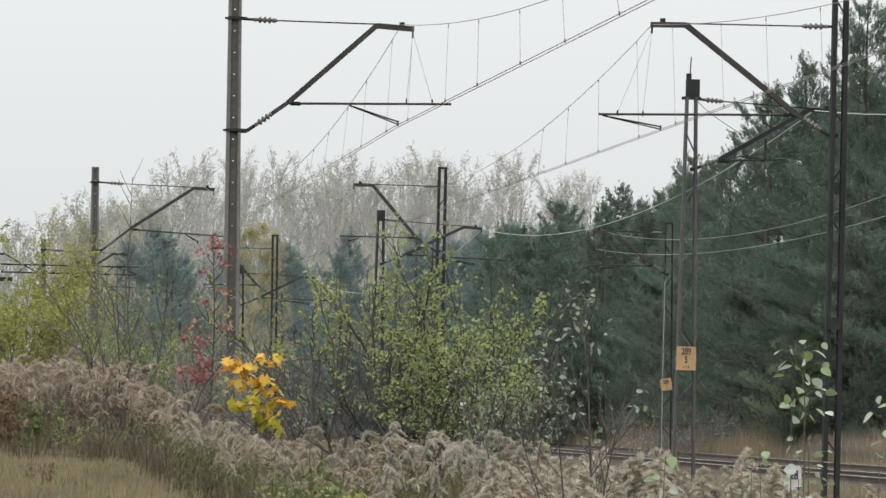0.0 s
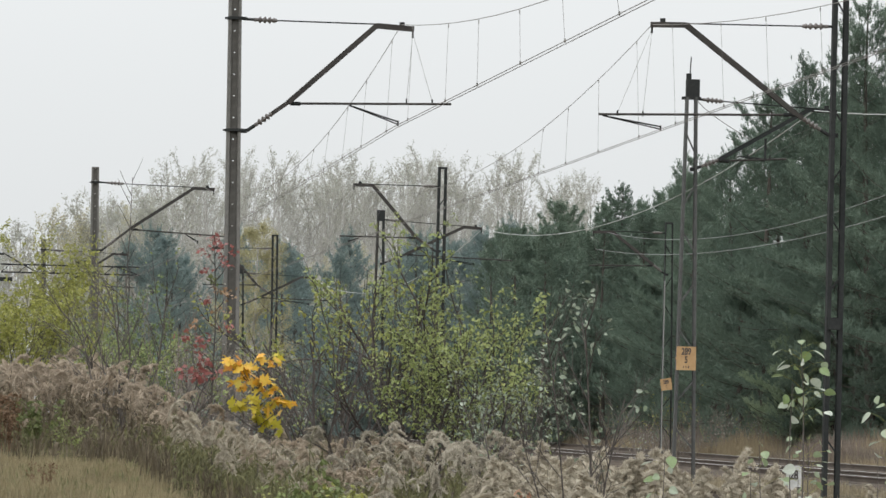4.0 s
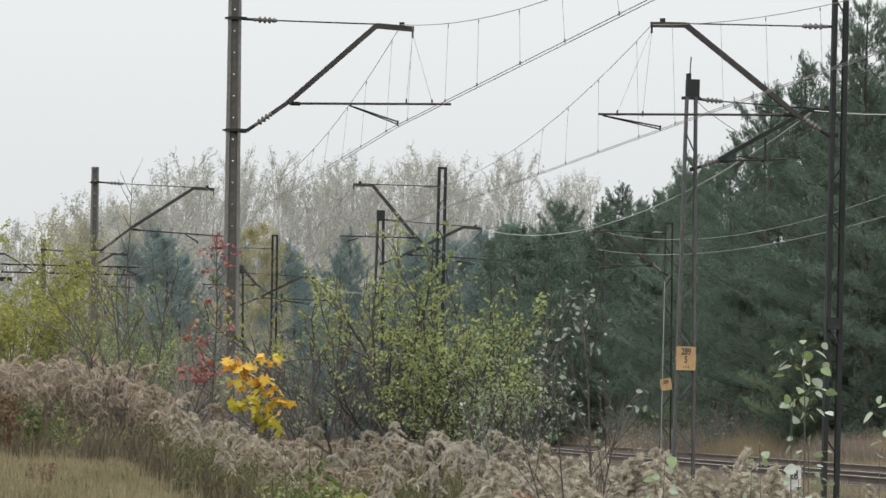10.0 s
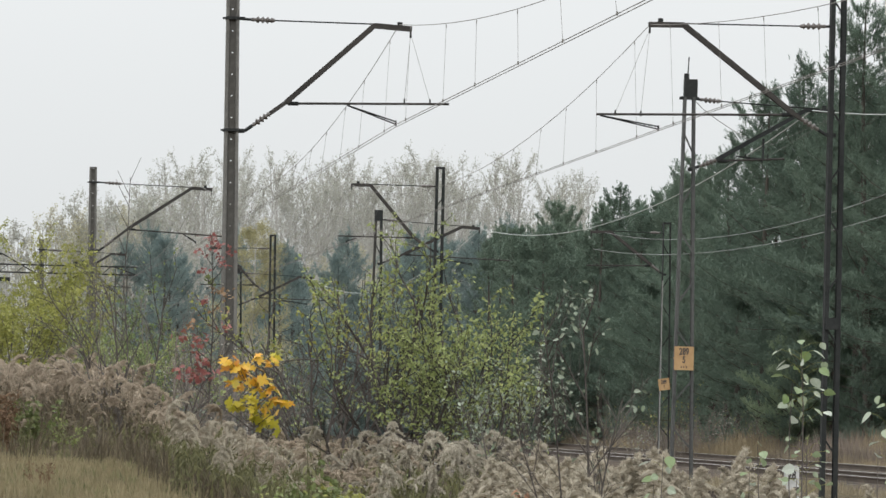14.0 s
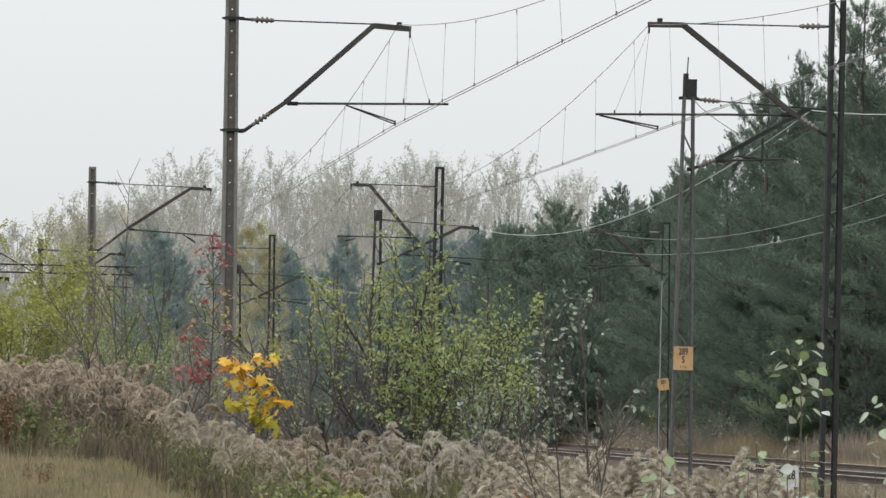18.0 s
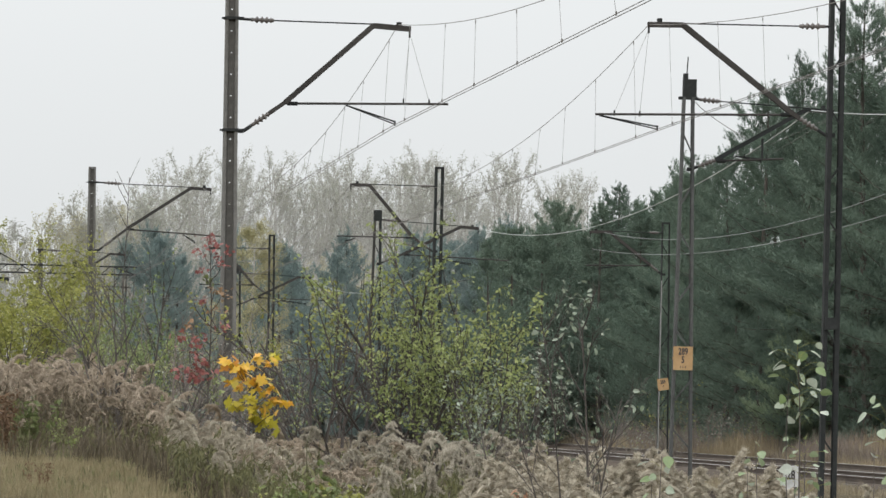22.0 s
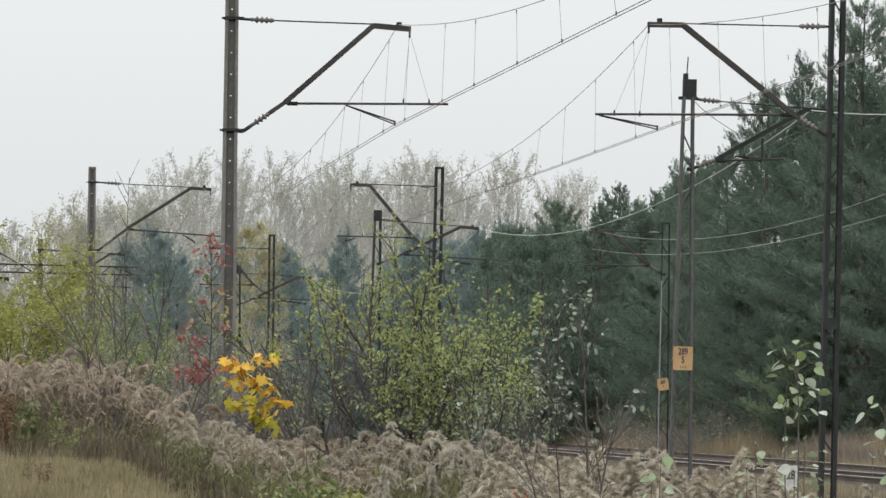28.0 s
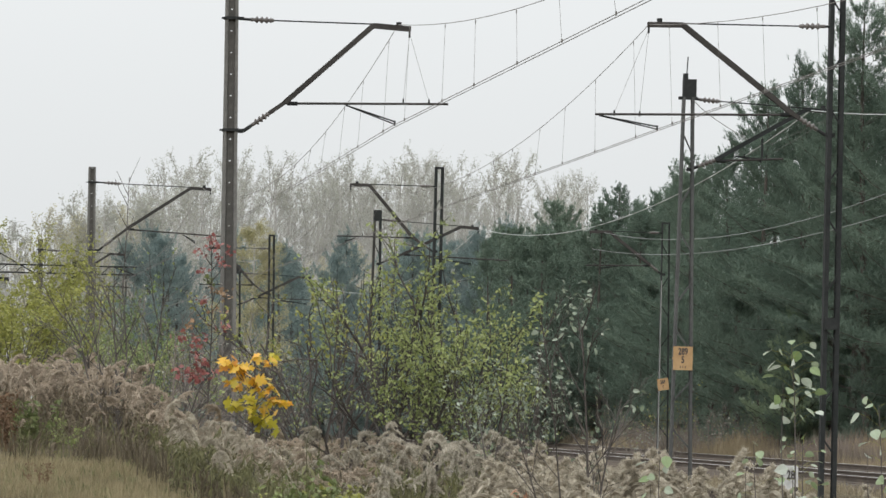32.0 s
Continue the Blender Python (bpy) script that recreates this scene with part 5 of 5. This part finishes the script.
# The edge: place along the line, height.
edge = [(28.9, 145.5, 13.6), (27.75, 149.5, 11.9), (27.2, 153, 11.3), (27.0, 158.5, 9.9), (26.6, 163, 10.0), (27.3, 168, 9.4), (27.6, 173, 9.3), (27.6, 181, 9.2), (27.9, 188, 10.4), (28.2, 195, 9.0),
        (28.0, 202, 9.2), (28.1, 208, 10.6), (28.5, 216, 9.2), (28.9, 226, 9.0), (29.2, 238, 10.0), (30.2, 141, 14.4), (29.9, 151.5, 11.6), (29.0, 156, 10.6), (28.4, 160.5, 10.2), (31.8, 145, 14.8),
        (28.4, 147.5, 11.0), (29.3, 148.6, 11.6), (30.6, 147, 12.8), (29.5, 154, 11.0), (28.1, 155.5, 10.4), (28.2, 150.5, 10.4), (27.9, 147.8, 9.8), (30.2, 144, 13.0)]
places = [set_back(x, y, h - (0.35 if y > 176 else -0.05)) + (i,) for i, (x, y, h) in enumerate(edge)]
young = []
for i in range(16):
    y = 146 + i * 6.5 + rng.uniform(-2, 2)
    young.append(set_back(26.0 + 0.016 * (y - 150) + rng.uniform(0, 1.2), y, rng.uniform(4.0, 6.5)) + (i,))
plant_copies(pines, places)
places = []
for i in range(44):
    y = rng.uniform(140, 260)
    off = rng.uniform(2.5, 9.0)
    tall = 11.6 - 1.8 * float(smoothstep(150, 172, y))
    places.append(set_back(27.3 + 0.016 * (y - 150) + off + (3.5 if y < 152 else 0), y, tall * rng.uniform(0.72, 0.98)) + (i,))
young_pine = pine(107, 6.0, "bushy young pine at the forest edge", crown=2.6, whorl=0.5)
plant_copies([(young_pine, 6.0)], young)
for i in range(26):
    r = 0.121 + 0.046 * (i + rng.uniform(0, 1)) / 26
    y = rng.uniform(226, 250)
    places.append((r * y, y, (10.7 + 2.6 * float(smoothstep(0.15, 0.162, r))) * rng.uniform(0.86, 1.04), i))
plant_copies(inner_pines, places)
plant_copies([(pine(108, 5.0, "pale yellowish young pine before the dark forest", PALE_NEEDLES, crown=1.7, whorl=0.5), 5.0)], [(30.7, 166, 5.2, 0), (32.6, 170, 4.4, 0), (33.6, 168, 6.4, 0)])

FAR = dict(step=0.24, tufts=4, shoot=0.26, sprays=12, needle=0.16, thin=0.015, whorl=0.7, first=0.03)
far_pines = [(pine(111, 11.0, "conifer beyond the masts with haze tinted into its blue-green needles", HAZED_NEEDLES, "far conifers", crown=3.6, **FAR), 11.0),
             (pine(112, 10.0, "conifer beyond the masts with haze tinted into its blue-green needles", HAZED_NEEDLES, "far conifers", **FAR), 10.0)]
places = []
for i in range(60):
    x = 15.5 + 0.42 * i + rng.uniform(-0.6, 0.6)
    y = rng.uniform(285, 330)
    hump = 12.0 if 22 < x < 27.5 or 13 < x < 18 or x > 32 else 9.0
    places.append((x, y, hump * rng.uniform(0.78, 1.05), i))
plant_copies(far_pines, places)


def bare_tree(seed, height, label, leafmat, leaves, name="poplar_tree", group="far poplars", narrow=0.31, size=0.13, bark=HAZED_BARK, boughs=26, stray=0.42, low=0.2, crownward=2.2):
    """A slim tall tree with ascending boughs, many twigs and thin remaining leaves towards the top."""
    rng = np.random.RandomState(seed)
    wood, tips = Build(), []
    trunk, rad, _ = limb(rng, (0, 0, -0.3), (0, 0, 1), height, 0.17, 0.02, 0.12, 10, 0.1)
    wood.tube(trunk, rad, 6)
    for k in range(boughs):
        u = low + (0.985 - low) * (k + rng.rand()) / boughs
        p = np.array([np.interp(u, np.linspace(0, 1, 10), trunk[:, c]) for c in range(3)])
        a = rng.uniform(0, 6.28)
        ln = height * (0.31 - 0.23 * u) * rng.uniform(0.75, 1.15) + 0.4
        d = np.array([math.cos(a) * narrow * 2, math.sin(a) * narrow * 2, 1.0])
        pts, r, dd = limb(rng, p, d, ln, 0.05 * (1.1 - u) + 0.012, 0.012, 0.22, 6, 0.35)
        wood.tube(pts, r, 3)
        for q in range(9):
            t = rng.uniform(0.25, 1)
            pp = np.array([np.interp(t, np.linspace(0, 1, 6), pts[:, c]) for c in range(3)])
            tw, r2, _ = limb(rng, pp, dd + rng.normal(0, stray, 3), ln * rng.uniform(0.2, 0.42), 0.015, 0.006, 0.3, 4, 0.3)
            wood.tube(tw, r2, 3)
            tips.extend(tw[1:])
    t = thing(name, (0, 0, 0), label, "tree", group)
    part("trunk", wood, bark, t)
    tp = np.array(tips)
    w = np.clip((tp[:, 2] / height) ** crownward, 0.02, 1)
    pick = rng.choice(len(tp), leaves, p=w / w.sum())
    part("crown", Build().leaves(tp[pick] + rng.normal(0, 0.10, (leaves, 3)), size, CHIP, 0.3, 1.3, rng), leafmat, t)
    return t


POP = "tall haze-paled poplar with thinning autumn leaves"
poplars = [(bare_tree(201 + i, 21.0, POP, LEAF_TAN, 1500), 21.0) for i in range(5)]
places = []
for i in range(150):
    x = rng.uniform(17, 57.6)
    y = rng.uniform(385, 440)
    hgt = 20.8 + 0.8 * math.sin(x * 0.9) + rng.uniform(-1.6, 0.7) - (2.0 if x < 24 else 4.0 if 51.5 < x < 53 else 0.0)
    places.append((x * y / 400, y, hgt, i))
plant_copies(poplars, places)
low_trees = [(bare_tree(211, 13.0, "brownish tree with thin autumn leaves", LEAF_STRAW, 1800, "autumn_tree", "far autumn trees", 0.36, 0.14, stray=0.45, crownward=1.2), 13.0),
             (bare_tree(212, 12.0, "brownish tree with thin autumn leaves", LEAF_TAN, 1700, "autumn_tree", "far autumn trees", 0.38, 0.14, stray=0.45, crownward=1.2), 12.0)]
places = []
for i in range(46):
    x = rng.uniform(4.5, 18)
    y = rng.uniform(340, 372)
    places.append((x * y / 300, y, (13.0 + 0.3 * (x - 5)) * rng.uniform(0.82, 1.06), i))
for i in range(34):
    places.append((rng.uniform(16, 40), rng.uniform(340, 372), rng.uniform(9, 13.5), i))
plant_copies(low_trees, places)
sb = bare_tree(221, 11.0, "pale straw-yellow birch beyond the masts", LEAF_BIRCH, 26000, "birch_tree", "far birches", 0.5, 0.085, HAZED_BARK, 40, 0.7, 0.14, 0.6)
plant_copies([(sb, 11.0)], [(18.9, 259, 11.0, 0)])

# Undergrowth at the foot of the pines.
for k, (x, y, h, mt) in enumerate([(25.7, 162, 2.3, LEAF_YG), (32.2, 186, 2.0, LEAF_OLIVE), (33.3, 183, 1.8, LEAF_OLIVE), (34.0, 175, 2.2, LEAF_OLIVE)]):
    shrub("undergrowth_bush", x, y, h, 90 + k, "thin leafy bush in front of the dark pines", "bush", mt, BARK, stems=6, fan=0.55, leaves=240, size=0.06, fork=5, low=0.1, radius=0.012, group="undergrowth by the forest")


ru = np.random.RandomState(31)
for k in range(20):
    r, y = 0.146 + 0.056 * (k + ru.uniform(0, 1)) / 20, ru.uniform(168, 184)
    shrub("brushwood", r * y, y, ru.uniform(1.1, 2.4), 300 + k, "grey-brown brushwood with few leaves below the pines", "bush", (LEAF_OLIVE, LEAF_PALE, LEAF_TAN)[k % 3], BRUSH, stems=9, fan=0.55, leaves=90, size=0.07, fork=5,
          low=0.2, radius=0.014, group="brushwood by the forest", bend=0.5)


# ---- a far locomotive behind the bank ----
GLOW = bpy.data.materials.new("glowing_headlamp")
GLOW.use_nodes = True
gb = GLOW.node_tree.nodes["Principled BSDF"]
gb.inputs["Emission Color"].default_value, gb.inputs["Emission Strength"].default_value = (1.0, 0.72, 0.48, 1), 5.0
GREEN_PAINT = surface("dull_green_loco_paint", (0.05, 0.08, 0.055), (0.09, 0.13, 0.09), 0.5, 6, 1, 0.05)
GLASS = surface("dark_cab_glass", (0.01, 0.012, 0.013), (0.02, 0.024, 0.026), 0.1, 6, 1, 0)
loco = thing("locomotive", (8.5, 318, -0.4), "far green electric locomotive with a lit roof lamp", "locomotive")
part("body", Build().add([(-1.4, 0, 1.0), (1.4, 0, 1.0), (1.4, -0.25, 1.9), (-1.4, -0.25, 1.9), (-1.3, 0.1, 3.4), (1.3, 0.1, 3.4), (-1.4, 15, 1.0), (1.4, 15, 1.0), (-1.3, 15, 3.4), (1.3, 15, 3.4)],
     [(0, 1, 2, 3), (3, 2, 5, 4), (4, 5, 9, 8), (6, 8, 9, 7), (0, 6, 7, 1)]).add([(-1.4, 0, 1.0), (-1.4, -0.25, 1.9), (-1.3, 0.1, 3.4), (-1.3, 15, 3.4), (-1.4, 15, 1.0), (1.4, 0, 1.0), (1.4, -0.25, 1.9), (1.3, 0.1, 3.4), (1.3, 15, 3.4), (1.4, 15, 1.0)],
     [(0, 1, 2), (0, 2, 3), (0, 3, 4), (5, 7, 6), (5, 8, 7), (5, 9, 8)]), GREEN_PAINT, loco)
part("roof", Build().beam((0, 0.15, 3.5), (0, 15, 3.5), 2.3, 0.25, (0, 0, 1)), STEEL, loco)
for s in (-0.62, 0.62):
    part("cab_window", Build().add([(s - 0.5, -0.22, 2.05), (s + 0.5, -0.22, 2.05), (s + 0.45, 0.03, 2.85), (s - 0.45, 0.03, 2.85)], [(0, 1, 2, 3)]), GLASS, loco)
    part("buffer", Build().tube([(s * 1.4, 0, 1.05), (s * 1.4, -0.6, 1.05)], 0.2, 10), STEEL, loco)
part("lamp_housing", Build().beam((0, 0.25, 3.5), (0, 0.25, 4.5), 0.28, 0.4, (0, 1, 0)), STEEL, loco)
part("roof_lamp", Build().tube([(0, 0.03, 4.39), (0, -0.02, 4.39)], 0.075, 12), GLOW, loco, "glowing orange-white roof lamp")
for k in range(4):
    yy = (2.0, 4.8, 10.2, 13.0)[k]
    for s in (-0.755, 0.755):
        part("wheel", Build().tube([(s - 0.07, yy, 0.62), (s + 0.07, yy, 0.62)], 0.62, 16), STEEL, loco)
part("bogie", Build().beam((0, 1.2, 0.75), (0, 5.6, 0.75), 1.9, 0.5, (0, 0, 1)), STEEL, loco)
part("bogie", Build().beam((0, 9.4, 0.75), (0, 13.8, 0.75), 1.9, 0.5, (0, 0, 1)), STEEL, loco)


# ---- wind ----
def motions():
    # Sideways sway of the near saplings: time, hundredths of a degree.
    sway = [(0, 0), (0.5, -30), (1, -30), (1.5, -12), (2, -12), (2.5, -30), (3, -42), (3.5, -30), (4.5, -20), (5.5, -30), (6, -12), (7, -30), (8, -30), (9, -28), (10, 5), (11, 0), (11.5, 10), (12, 0),
            (12.5, 32), (13, 8), (13.5, 18), (14, 8), (14.5, 58), (15.5, 40), (16.5, 48), (17, 62), (17.5, 20), (18, -12), (18.5, -12), (19, 20), (20, 0), (21, 0), (22, -32), (23, -55), (24, -32), (25, -12),
            (26.5, -20), (27.5, -32), (28, -55), (29, -66), (30, -32), (31, -66), (31.5, -85), (32, -118)]
    for ob, share in ((near_sapling, 1.0), (edge_sapling, 1.5), (low_sapling, 0.5), (small_sapling, 0.45), (other_sapling, 0.55)):
        base = ob.matrix_basis.copy()
        walk(ob, [(t, base @ Matrix.Rotation(radians(share * a / 100), 4, "Y")) for t, a in sway])
    walk(loco, [(t, pose(8.5, y, -0.4)) for t, y in ((0, 366), (13, 307), (29.5, 233), (32, 223))])
    base = red_sapling.matrix_basis.copy()
    gusts = [(0, -10), (2, -10), (3.5, 0), (5, 100), (6, 145), (8, 150), (9, 100), (10, 70), (11, 50), (13, 0), (15, 30), (17, 50), (19, 30), (22, -10), (25, 15), (29, 0), (32, 15)]
    walk(red_sapling, [(t, base @ Matrix.Rotation(radians(a / 100), 4, "Y")) for t, a in gusts])
    base = maple.matrix_basis.copy()
    walk(maple, [(t, base @ Matrix.Rotation(radians(0.12 * math.sin(t * 2.1) + 0.08 * math.sin(t * 3.7)), 4, "Y") @ Matrix.Rotation(radians(0.3 * math.sin(t * 1.3)), 4, "Z")) for t in np.arange(0, 32.5, 0.5)])


motions()
